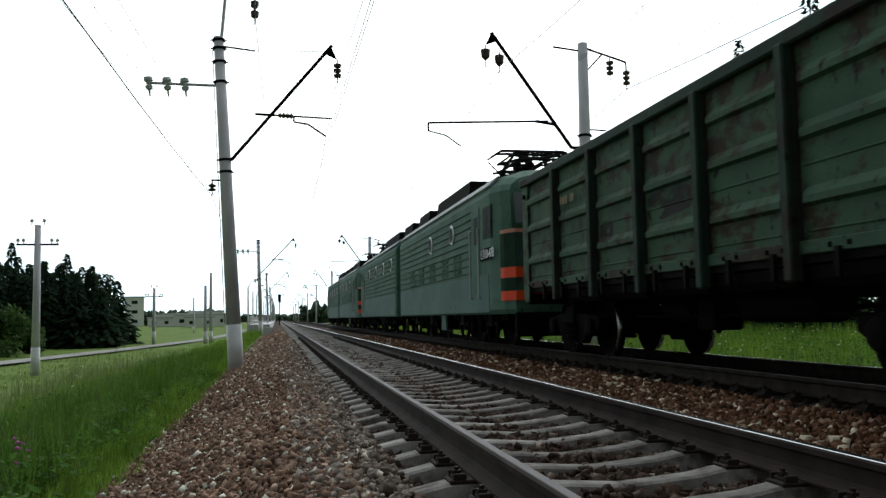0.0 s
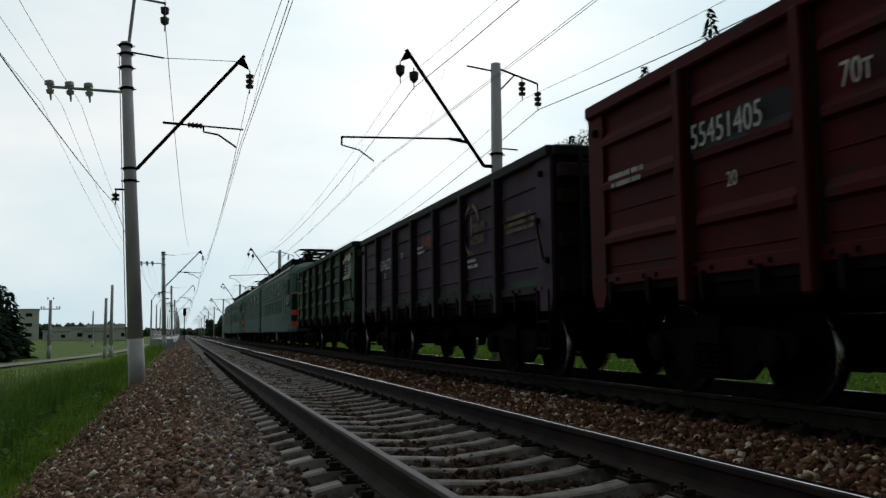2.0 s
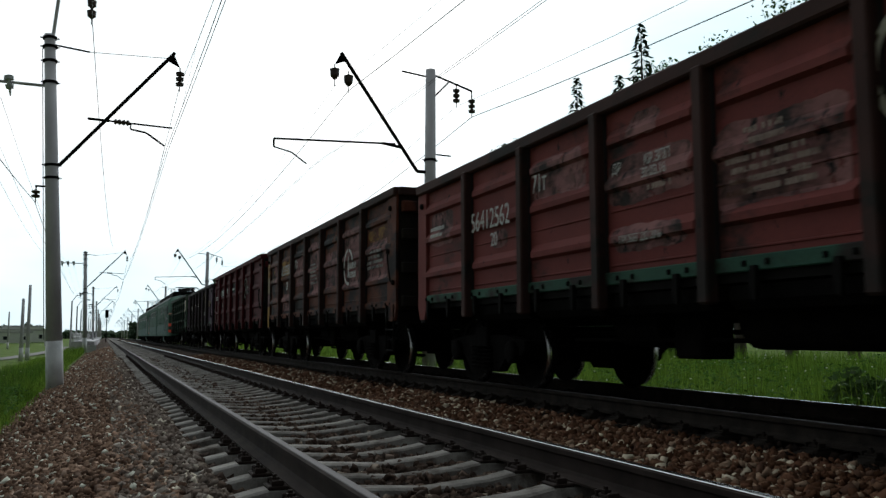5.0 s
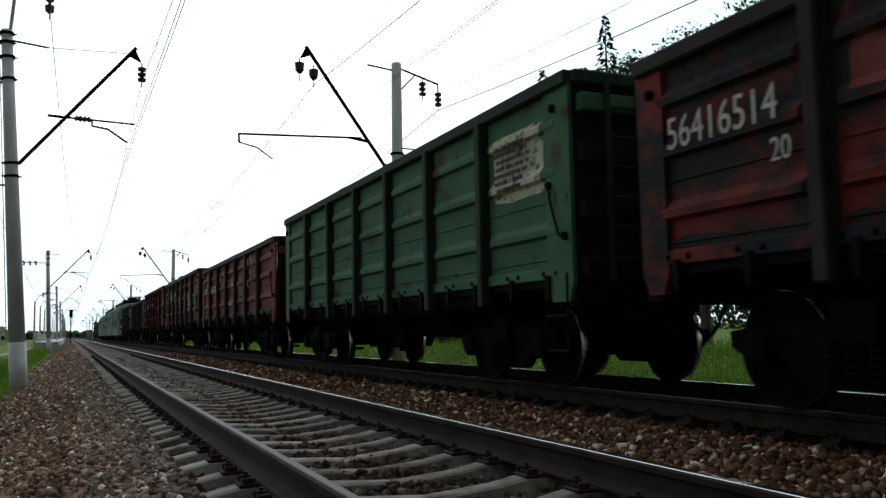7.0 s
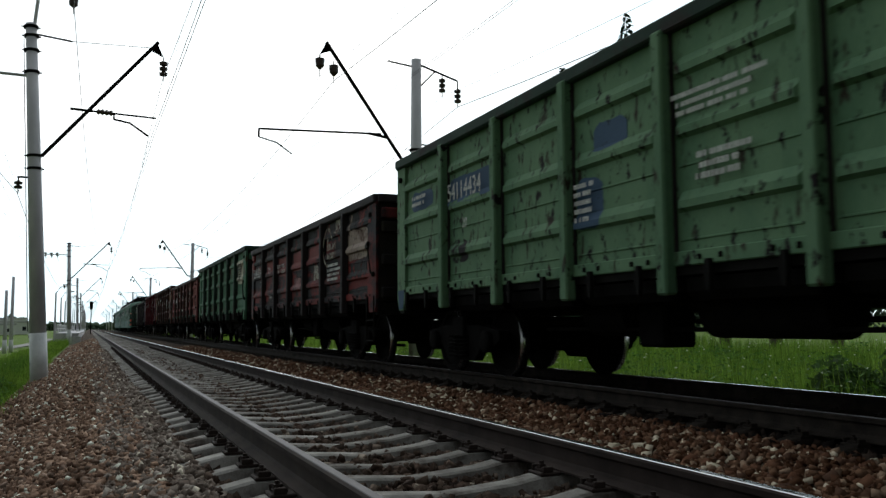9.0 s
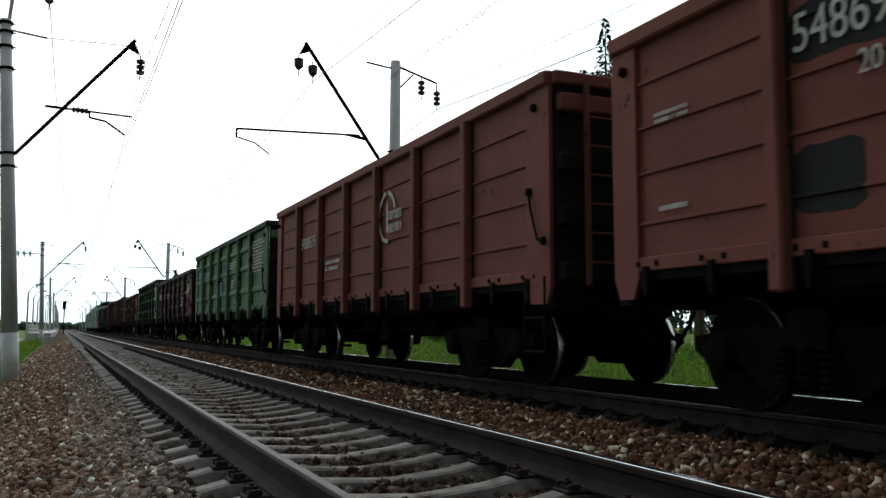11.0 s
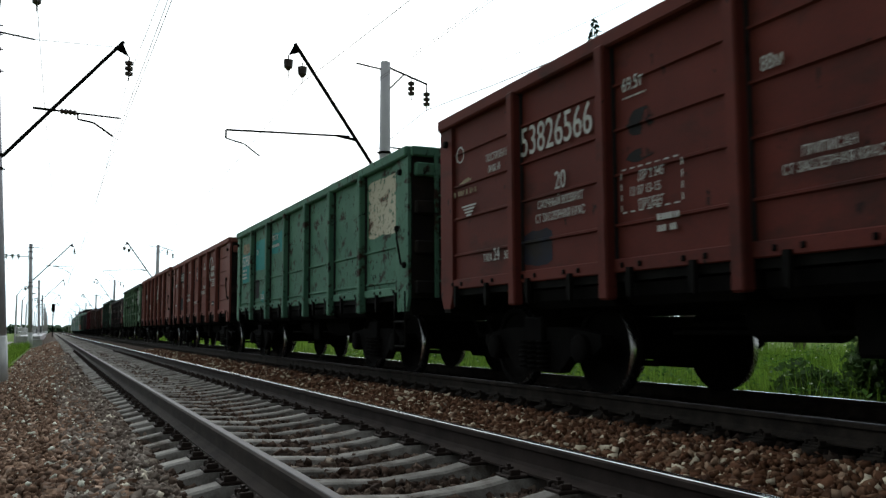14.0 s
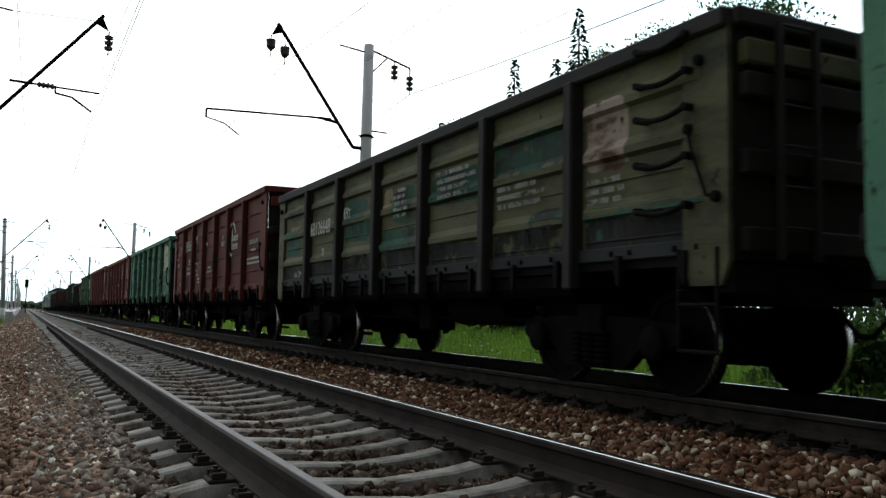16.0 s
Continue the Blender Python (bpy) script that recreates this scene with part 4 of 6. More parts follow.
write(g, "56412562", 2.2, 2.13, 0.27); patch(g, 2.75, 1.85, 0.5, 0.25, P["lilac_patch"]); write(g, "20", 2.85, 1.88, 0.18); patch(g, 5.65, 2.0, 1.35, 0.48, P["lilac_patch"]); patch(g, 6.05, 2.62, 0.5, 0.27, P["lilac_patch"]); patch(g, 5.75, 1.52, 1.15, 0.24, P["lilac_patch"]); write(g, "ДР", 5.8, 2.32, 0.1); write(g, "КР.ЗПП", 6.35, 2.32, 0.1); write(g, "30.03.16", 6.3, 2.2, 0.1); bars(g, 6.4, 2.05, 0.4, 0.09, 1, P["pink_grey"]); write(g, "ПРОБЕГ ДО 2016", 5.9, 1.6, 0.075); patch(g, 7.33, 1.73, 1.4, 0.72, P["lilac_patch"]); bars(g, 7.7, 2.2, 0.5, 0.18, 2, P["pink_grey"]); bars(g, 7.5, 1.8, 1.0, 0.36, 4, P["pink_grey"])
patch(g, 0.5, 2.1, 0.9, 0.5, P["lilac_patch"]); bars(g, 0.6, 2.2, 0.6, 0.2, 2); patch(g, 4.0, 2.3, 1.2, 0.45, P["lilac_patch"]); write(g, "71т", 4.05, 2.4, 0.22); emblem(g, 9.4, 2.45, 0.44, P["white_patch"])
g = add_wagon(5, "mid-green open freight wagon with ribbed sides", P["green_f"], P["post_green"], "ribs", TOP=3.35)
patch(g, 10.95, 2.2, 1.2, 0.8, P["cream_patch"]); bars(g, 11.05, 2.3, 0.9, 0.6, 3, P["black_patch"])
g = add_wagon(6, "blackened dark red open freight wagon with scraped sides", P["dark_g"], P["post_dark"], "ribs", TOP=3.05)
write(g, "56416514", 0.42, 2.2, 0.28); write(g, "20", 1.6, 1.88, 0.18); write(g, "71т", 2.75, 2.22, 0.18); write(g, "ТАРА 23т", 2.9, 1.5, 0.08); write(g, "ПОСТР.", 4.05, 2.28, 0.1); write(g, "КР.653", 4.6, 2.28, 0.1); write(g, "91", 4.15, 2.13, 0.1); write(g, "13.03.06", 4.58, 2.13, 0.1)
patch(g, 4.0, 2.05, 1.4, 0.5, P["red_e"]); patch(g, 5.8, 2.1, 1.3, 0.5, P["red_e"]); patch(g, 5.9, 1.6, 1.1, 0.35, P["lilac_patch"]); patch(g, 7.5, 2.2, 1.0, 0.35, P["red_e"]); patch(g, 7.9, 1.75, 0.5, 0.35, P["white_patch"])
emblem(g, 9.4, 2.4, 0.4, P["white_patch"]); bars(g, 9.35, 1.65, 1.1, 0.4, 4); patch(g, 9.85, 2.65, 0.6, 0.35, P["white_patch"]); patch(g, 10.8, 2.0, 1.3, 0.58, P["pink_grey"]); patch(g, 10.95, 2.55, 0.16, 0.35, P["pink_grey"]); patch(g, 2.3, 2.2, 1.2, 0.4, P["red_e"])
for y in (0.4, 2.2, 3.95, 5.65, 7.36, 9.1, 10.86):     # soot along the top and in a lower band
    patch(g, y, 2.55, 1.46, 0.45, P["soot"]); patch(g, y, 1.3, 1.46, 0.14, P["soot"])
patch(g, 10.86, 1.6, 1.5, 0.36, P["soot"]); patch(g, 5.66, 1.92, 1.46, 0.16, P["soot"]); patch(g, 7.36, 1.95, 1.46, 0.2, P["soot"])
g = add_wagon(7, "light green open freight wagon with flaking paint and rust", P["green_h"], P["green_h"], "ribs", TOP=3.42, rail_paint=P["post_green"])
patch(g, 2.15, 2.42, 1.48, 0.38, P["blue_patch"]); write(g, "54114434", 2.2, 2.48, 0.25); patch(g, 0.6, 2.53, 0.9, 0.28, P["blue_patch"]); bars(g, 0.68, 2.57, 0.7, 0.2, 2); write(g, "20", 2.72, 2.05, 0.14); patch(g, 2.25, 1.58, 0.55, 0.34, P["soot"]); plate_patch(g, 0.97, 1.28, P["blue_patch"])
patch(g, 6.0, 2.47, 0.6, 0.3, P["blue_patch"]); patch(g, 5.65, 1.68, 0.5, 0.56, P["blue_patch"]); bars(g, 5.68, 1.75, 0.4, 0.45, 4); bars(g, 7.35, 2.5, 1.2, 0.24, 3); bars(g, 7.65, 1.9, 0.65, 0.28, 2); bars(g, 10.9, 2.2, 1.5, 0.9, 4)
g = add_wagon(8, "red-brown open freight wagon with painted emblem", P["brown_j"], P["brown_j"], "boards", TOP=3.46)
write(g, "54868535", 2.2, 2.4, 0.25); emblem(g, 7.65, 2.5, 0.4); bars(g, 4.1, 1.8, 1.0, 0.25, 2)
g = add_wagon(9, "red-brown open freight wagon with a black number patch and emblem", P["brown_j"], P["brown_j"], "boards", TOP=3.40)
patch(g, 2.15, 2.6, 1.5, 0.42, P["black_patch"]); write(g, "54869359", 2.2, 2.68, 0.29); write(g, "20", 2.75, 2.38, 0.17); patch(g, 2.15, 1.5, 0.6, 0.5, P["black_patch"]); bars(g, 3.25, 2.05, 0.4, 0.3, 3); bars(g, 0.6, 2.5, 0.5, 0.12, 2); bars(g, 0.65, 1.7, 0.4, 0.08, 1)
write(g, "СРОЧНЫЙ ВОЗВРАТ", 4.1, 1.98, 0.075); write(g, "ст.Сердобск Ю-Вост.ж.д.", 3.95, 1.8, 0.11, squeeze=0.72); bars(g, 4.4, 2.85, 0.5, 0.08, 1); patch(g, 6.15, 2.45, 0.85, 0.55, P["black_patch"]); write(g, "ДР 676", 6.5, 2.82, 0.1); write(g, "21 03 14 17", 6.2, 2.68, 0.1); write(g, "ПРОБЕГ", 6.4, 2.52, 0.1)
write(g, "РАЗДЕЛЬНОЕ ТОРМОЖЕНИЕ", 5.85, 1.66, 0.085, squeeze=0.75); write(g, "КР", 7.95, 2.9, 0.1); write(g, "12.04.22", 7.85, 2.77, 0.11); write(g, "ПРИПИСАН", 7.85, 2.12, 0.1); write(g, "ст.Сердобск Ю-Вост.ж.д.", 7.35, 1.95, 0.125, squeeze=0.72)
emblem(g, 9.4, 2.72, 0.38); bars(g, 9.5, 2.12, 0.95, 0.26, 4); patch(g, 9.5, 1.5, 0.6, 0.12, P["black_patch"]); bars(g, 9.53, 1.52, 0.5, 0.08, 1)
g = add_wagon(10, "turquoise-green open freight wagon with flaking paint and rust", P["green_k"], P["green_k"], "wide", TOP=3.37)
patch(g, 0.55, 1.95, 1.45, 0.85, P["turquoise"]); write(g, "55295059", 0.6, 2.42, 0.28); bars(g, 0.7, 2.05, 0.6, 0.3, 3); write(g, "20", 1.65, 2.02, 0.17); patch(g, 2.2, 2.2, 1.45, 0.78, P["turquoise"]); write(g, "70т", 2.4, 2.6, 0.15)
patch(g, 3.98, 2.5, 1.4, 0.5, P["turquoise"]); write(g, "ПОСТР.22", 4.1, 2.82, 0.11); bars(g, 4.1, 2.62, 0.7, 0.12, 1); patch(g, 2.2, 1.5, 0.45, 0.5, P["black_patch"]); patch(g, 2.9, 1.4, 0.7, 0.25, P["turquoise"]); write(g, "ТАРА 23.1 Т", 2.92, 1.45, 0.12)
patch(g, 0.6, 2.75, 0.8, 0.3, P["tan_patch"]); patch(g, 10.9, 2.2, 1.3, 0.95, P["cream_patch"])
g = add_wagon(11, "dark red-brown open freight wagon with white emblem and stencils", P["brown_l"], P["brown_l"], "boards", TOP=3.46)
write(g, "53826566", 2.15, 2.62, 0.33, squeeze=0.75); write(g, "20", 2.85, 2.15, 0.19); write(g, "СРОЧНЫЙ ВОЗВРАТ", 2.5, 1.98, 0.085, squeeze=0.72); write(g, "СТ ЗАОЗЕРНАЯ КРАС", 2.45, 1.83, 0.09, squeeze=0.7)
emblem(g, 9.25, 2.55, 0.42); write(g, "СОБСТВЕННИК", 11.15, 2.28, 0.1); bars(g, 11.35, 2.08, 0.45, 0.11, 1); bars(g, 10.95, 1.78, 1.45, 0.2, 2)
patch(g, 2.12, 1.36, 0.62, 0.4, P["navy_patch"]); write(g, "ПОСТРОЕН Б", 1.3, 2.72, 0.09, squeeze=0.66); write(g, "04 08 10", 1.36, 2.58, 0.09, squeeze=0.66); write(g, "ТАРА", 1.2, 1.5, 0.09, squeeze=0.7); write(g, "24", 1.47, 1.5, 0.15, squeeze=0.7); write(g, "30Т", 1.73, 1.5, 0.1, squeeze=0.7)
bars(g, 0.35, 2.38, 0.85, 0.12, 1, P["tan_patch"]); patch(g, 0.5, 2.56, 0.35, 0.07, P["tan_patch"])
bm = bmesh.new()     # small round mark and a winged badge
for k in range(20):
    q = [(math.cos(t) * r, math.sin(t) * r) for t, r in ((math.tau * k / 20, 0.11), (math.tau * (k + 1) / 20, 0.11), (math.tau * (k + 1) / 20, 0.09), (math.tau * k / 20, 0.09))]
    bm.faces.new([bm.verts.new((-g["skin"] - 0.002, -0.58 - px, 2.95 + pz)) for px, pz in q])
part("round_mark", bm, M["writing"], g)
bm = bmesh.new()
for z, half in ((2.24, 0.2), (2.2, 0.15), (2.16, 0.11), (2.12, 0.07)):
    box(bm, -g["skin"] - 0.004, -g["skin"] - 0.001, -0.82 - half, -0.82 + half, z, z + 0.022)
part("winged_mark", bm, M["writing"], g)
write(g, "69.5т", 4.05, 2.88, 0.13, squeeze=0.75); bars(g, 4.05, 2.8, 0.4, 0.03, 1, None, True); patch(g, 4.1, 2.45, 0.36, 0.22, P["soot"]); patch(g, 4.05, 2.2, 0.45, 0.1, P["soot"])
write(g, "ДР 2 345", 4.25, 2.02, 0.085, squeeze=0.75); write(g, "13 07 13-15", 4.12, 1.89, 0.085, squeeze=0.75); write(g, "ПРОБЕГ", 4.25, 1.76, 0.085, squeeze=0.75); bars(g, 4.5, 1.5, 0.35, 0.2, 2)
bm = bmesh.new()     # dashed frame round the overhaul dates
for k in range(7):
    for z in (1.74, 2.14):
        box(bm, -g["skin"] - 0.004, -g["skin"] - 0.001, -4.08 - k * 0.12, -4.02 - k * 0.12, z, z + 0.014)
for k in range(4):
    for y in (4.0, 4.84):
        box(bm, -g["skin"] - 0.004, -g["skin"] - 0.001, -y - 0.014, -y, 1.76 + k * 0.1, 1.82 + k * 0.1)
part("dashed_frame", bm, M["writing"], g)
write(g, "ПРИПИСАН", 6.1, 1.89, 0.075, squeeze=0.75); write(g, "СТ ЗАОЗЕРНАЯ КРАС", 5.92, 1.78, 0.075, squeeze=0.75); write(g, "88м", 5.75, 2.6, 0.12, squeeze=0.75); write(g, "КР", 8.0, 2.6, 0.12); write(g, "04.08.22", 7.85, 2.45, 0.12)
g = add_wagon(12, "dirty olive-green open freight wagon with repainted patches", P["olive_m"], P["post_dark"], "ribs", P["black_patch"], TOP=3.06)
write(g, "68126648", 2.22, 2.1, 0.25); write(g, "20", 2.9, 1.7, 0.14); write(g, "ТАРА", 1.2, 1.36, 0.08); write(g, "21т", 1.5, 1.36, 0.12); bars(g, 0.9, 2.26, 0.8, 0.13, 1, P["tan_patch"]); patch(g, 4.0, 2.2, 1.0, 0.35, P["teal_patch"]); write(g, "69т", 4.05, 2.25, 0.2); patch(g, 7.4, 2.1, 1.4, 0.42, P["teal_patch"]); bars(g, 7.6, 2.15, 1.1, 0.4, 4, M["faded_writing"]); patch(g, 6.1, 2.0, 0.7, 0.5, P["teal_patch"]); bars(g, 6.2, 2.05, 0.5, 0.45, 4, M["faded_writing"]); patch(g, 5.7, 2.25, 0.35, 0.3, P["tan_patch"]); patch(g, 9.1, 2.22, 1.45, 0.42, P["teal_patch"]); bars(g, 9.2, 1.85, 1.0, 0.3, 2, M["faded_writing"])
patch(g, 10.88, 2.05, 0.62, 0.68, P["pink_grey"]); bars(g, 10.95, 1.72, 0.6, 0.28, 3, M["faded_writing"]); patch(g, 5.65, 1.62, 1.2, 0.3, P["teal_patch"]); patch(g, 4.0, 1.85, 1.3, 0.3, P["teal_patch"]); patch(g, 0.5, 1.8, 0.9, 0.5, P["teal_patch"]); patch(g, 10.9, 1.42, 1.6, 0.28, P["teal_patch"]); patch(g, 9.9, 1.6, 0.6, 0.2, P["teal_patch"])
for y in (0.4, 2.2, 3.95, 5.65, 7.36, 9.1, 10.86):     # grime low on each bay
    patch(g, y, 1.3, 1.46, 0.3, P["soot"])
for z in (1.6, 2.0, 2.4, 2.7, 3.0):
    bm = bmesh.new()
    for q in range(6):
        y0, y1 = -11.75 - q * 0.1, -11.85 - q * 0.1
        rod(bm, (-HALF - 0.12, y0, z - 0.05 * math.sin(q * math.pi / 6)), (-HALF - 0.12, y1, z - 0.05 * math.sin((q + 1) * math.pi / 6)), 0.025)
    for y0 in (-11.75, -12.35):
        rod(bm, (-HALF, y0, z), (-HALF - 0.14, y0, z), 0.035)
    part("grab_rail", bm, M["dark_steel"], g)
g = add_wagon(13, "green open freight wagon, last to come into view", P["green_k"], P["post_green"], "wide")
bars(g, 0.5, 1.5, 0.4, 0.3, 2)

# ---------------------------------------------------------------- the locomotives
P["loco"] = steel_paint("locomotive_green_paint", (0.05, 0.115, 0.084), (0.088, 0.17, 0.128), GRIME, 0.62, 0.8)
P["loco_skirt"] = steel_paint("pale_grey_green_paint", (0.07, 0.135, 0.112), (0.105, 0.18, 0.152), GRIME, 0.66, 0.85)
P["loco_dark"] = steel_paint("deep_green_paint", (0.012, 0.04, 0.022), (0.025, 0.065, 0.035), GRIME, 0.68, 0.85)
P["loco_roof"] = steel_paint("grey_roof_paint", (0.26, 0.29, 0.3), (0.4, 0.43, 0.44), GRIME, 0.6, 0.75)
P["orange"] = material("orange_red_stripe", (0.9, 0.085, 0.02), (0.95, 0.11, 0.028), scale=2, rough=0.5, bump=0.05)
P["pale_orange"] = material("pale_orange_stripe", (0.6, 0.25, 0.17), (0.7, 0.33, 0.24), scale=2, rough=0.5, bump=0.05)
M["pane"] = material("dark_window_glass", (0.015, 0.018, 0.02), (0.03, 0.035, 0.04), scale=1, rough=0.6, bump=0, gloss_var=0.05, specular=0.02)
M["screen"] = material("sky_lit_windscreen", (0.16, 0.18, 0.19), (0.24, 0.26, 0.27), scale=1, rough=0.12, bump=0, gloss_var=0.03)
M["chrome"] = material("light_metal_rail", (0.3, 0.31, 0.31), (0.45, 0.46, 0.46), scale=4, rough=0.4, metal=0.6, bump=0)
SECTION = 15.25
LW = 1.53
HULL = [(-LW + 0.05, 0.72), (-LW, 0.82), (-LW, 3.38), (-LW + 0.07, 3.55), (-LW + 0.3, 3.76), (-0.7, 3.92), (0, 3.97), (0.7, 3.92), (LW - 0.3, 3.76), (LW - 0.07, 3.55), (LW, 3.38), (LW, 0.82), (LW - 0.05, 0.72)]


def hull_ring(bm, y, narrow=1.0, slope=0.0, cut=1.0):
    out = []
    for x, z in HULL:
        zz = z if z < 3.3 else 3.3 + (z - 3.3) * cut
        out.append(bm.verts.new((x * narrow, y + max(0, zz - 2.5) * slope, zz)))
    return out


LOCO_WHEEL, LOCO_RIM = wheelset_mesh(0.625, 0), rim_mesh(0.625)


def loco_bogie_mesh():
    bm = bmesh.new()
    for s in (-1, 1):
        a, b = sorted((s * 1.02, s * 1.16))
        prism_x(bm, [(-2.3, 0.95), (2.3, 0.95), (2.35, 0.75), (2.0, 0.7), (1.1, 0.66), (0.6, 0.5), (-0.6, 0.5), (-1.1, 0.66), (-2.0, 0.7), (-2.35, 0.75)], a, b)
        for e in (-1.5, 1.5):
            box(bm, min(s * 1.1, s * 1.3), max(s * 1.1, s * 1.3), e - 0.2, e + 0.2, 0.45, 0.8, 0.03)
            rod(bm, (s * 1.22, e - 0.55, 0.5), (s * 1.22, e + 0.55, 0.5), 0.05)
            for q in (-0.5, 0.5):
                rod(bm, (s * 1.22, e + q, 0.35), (s * 1.22, e + q, 0.95), 0.06)
                prism_x(bm, [(e + q - 0.06, 0.45), (e + q + 0.06, 0.45), (e + q * 0.6, 0.14)], min(s * 1.18, s * 1.26), max(s * 1.18, s * 1.26))
        rod(bm, (s * 1.22, -0.45, 0.3), (s * 1.22, -0.45, 0.8), 0.09)
        rod(bm, (s * 1.22, 0.45, 0.3), (s * 1.22, 0.45, 0.8), 0.09)
    box(bm, -1.1, 1.1, -0.3, 0.3, 0.5, 0.9)
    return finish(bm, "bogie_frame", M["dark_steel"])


LOCO_BOGIE = loco_bogie_mesh()


def bow(bm, y, z):
    """Pantograph, folded down on its base frame, with its springs and post insulators."""
    for s in (-1, 1):
        rod(bm, (s * 0.55, y - 0.95, z + 0.12), (s * 0.55, y + 0.95, z + 0.12), 0.04)
        for e in (-1, 1):
            lathe(bm, (s * 0.55, y + e * 0.7, z - 0.22), (0, 0, 1), [(0, 0.05), (0.06, 0.11), (0.1, 0.06), (0.16, 0.11), (0.2, 0.06), (0.26, 0.1), (0.34, 0.04)], 8)
            rod(bm, (s * 0.5, y + e * 0.85, z + 0.14), (s * 0.62, y - e * 0.85, z + 0.3), 0.035)
            rod(bm, (s * 0.62, y - e * 0.85, z + 0.3), (s * 0.45, y + e * 0.25, z + 0.42), 0.025)
            rod(bm, (s * 0.25, y + e * 0.6, z + 0.16), (s * 0.3, y + e * 0.1, z + 0.22), 0.05)
    for e in (-1, 1):
        rod(bm, (-0.55, y + e * 0.85, z + 0.13), (0.55, y + e * 0.85, z + 0.13), 0.035)
        rod(bm, (-0.62, y - e * 0.85, z + 0.3), (0.62, y - e * 0.85, z + 0.3), 0.025)
        rod(bm, (-0.62, y - e * 0.85, z + 0.3), (0.45, y + e * 0.25, z + 0.42), 0.018)
    for e in (-0.2, 0.2):
        rod(bm, (-0.8, y + e, z + 0.45), (0.8, y + e, z + 0.45), 0.035)
        for s in (-1, 1):
            rod(bm, (s * 0.8, y + e, z + 0.45), (s * 1.05, y + e, z + 0.3), 0.022)


def louvre_mesh():
    bm = bmesh.new()
    box(bm, -0.022, 0.0, -0.05, 0.05, -0.055, 0.055, 0.006)
    return finish(bm, "louvre", P["loco"])


LOUVRE = louvre_mesh()


def locomotive(windows=(5.5, 8.5, 11.4, 14.0)):
    """One section: its cab end at y = 0, its inner end at y = SECTION."""
    g = thing("electric_locomotive", "green electric locomotive section with orange-red cab stripes", "locomotive", "sections of the two locomotives")
    bm = bmesh.new()
    rings = [hull_ring(bm, 0.0, 0.84, 0.38, 0.72), hull_ring(bm, 0.35, 0.93, 0.3, 0.85), hull_ring(bm, 1.1, 1.0, 0.05, 1.0), hull_ring(bm, 2.9), hull_ring(bm, SECTION - 0.15), hull_ring(bm, SECTION, 0.97, 0, 0.9)]
    for a, b in zip(rings, rings[1:]):
        for i in range(len(HULL)):
            j = (i + 1) % len(HULL)
            bm.faces.new((a[i], a[j], b[j], b[i]))
    bm.faces.new(rings[0][::-1])
    bm.faces.new(rings[-1])
    part("body", bm, P["loco"], g)
    for s in (-1, 1):
        bm = bmesh.new()
        x0, x1 = sorted((s * (LW - 0.005), s * (LW + 0.012)))
        box(bm, x0, x1, 1.3, SECTION - 0.2, 0.76, 1.62, 0.004)
        part("skirt", bm, P["loco_skirt"], g, "pale grey-green lower side")
        for k in range(9):
            bm = bmesh.new()
            z = 1.72 + k * 0.185
            x0, x1 = sorted((s * (LW - 0.005), s * (LW + 0.022)))
            box(bm, x0, x1, 3.0, SECTION - 0.15, z - 0.016, z + 0.016, 0.006)
            part("rib", bm, P["loco_dark"], g)
        for y in windows:
            bm = bmesh.new()
            lathe(bm, (s * (LW - 0.02), y, 2.85), (s, 0, 0), [(0, 0.27), (0.05, 0.27), (0.055, 0.22)], 20)
            w = part("round_window", bm, M["chrome"], g)
            bm = bmesh.new()
            lathe(bm, (s * (LW + 0.036), y, 2.85), (s, 0, 0), [(0, 0.2), (0.008, 0.2)], 20)
            part("pane", bm, M["pane"], w)
        # ventilation louvres
        for y in (4.2, 5.9, 7.9, 9.9, 11.8):
            for r in range(3):
                for q in range(6) if s < 0 else ():
                    part("louvre", LOUVRE, None, g, at=Matrix.Translation((-LW, y + q * 0.16, 1.815 + r * 0.185)))
        # cab door with rails, side window
        bm = bmesh.new()
        x0, x1 = sorted((s * (LW - 0.01), s * (LW + 0.015)))
        box(bm, x0, x1, 2.1, 2.75, 1.2, 3.2, 0.005)
        d = part("door", bm, P["loco"], g)
        bm = bmesh.new()
        x0, x1 = sorted((s * (LW + 0.01), s * (LW + 0.02)))
        box(bm, x0, x1, 2.22, 2.63, 2.35, 3.0, 0.004)
        part("pane", bm, M["pane"], d)
        for y in (2.0, 2.85):
            bm = bmesh.new()
            rod(bm, (s * (LW + 0.07), y, 1.1), (s * (LW + 0.07), y, 2.7), 0.02)
            for z in (1.1, 2.7):
                rod(bm, (s * LW, y, z), (s * (LW + 0.07), y, z), 0.02)
            part("handrail", bm, M["chrome"], g)
        bm = bmesh.new()
        x0, x1 = sorted((s * (LW - 0.02), s * (LW + 0.008)))
        box(bm, x0, x1, 0.98, 1.78, 2.4, 3.15, 0.02)
        w = part("cab_window", bm, P["loco_dark"], g)
        bm = bmesh.new()
        for y0, y1 in ((1.03, 1.36), (1.4, 1.73)):
            x0, x1 = sorted((s * (LW), s * (LW + 0.014)))
            box(bm, x0, x1, y0, y1, 2.46, 3.09)
        part("pane", bm, M["pane"], w)
        for z0, z1, mt, nm in ((1.0, 1.2, "orange", "stripe"), (1.48, 1.7, "orange", "stripe"), (2.42, 2.5, "pale_orange", "stripe"), (1.2, 1.48, "loco_dark", "cab_band"), (1.7, 2.42, "loco_dark", "cab_band")):
            bm = bmesh.new()
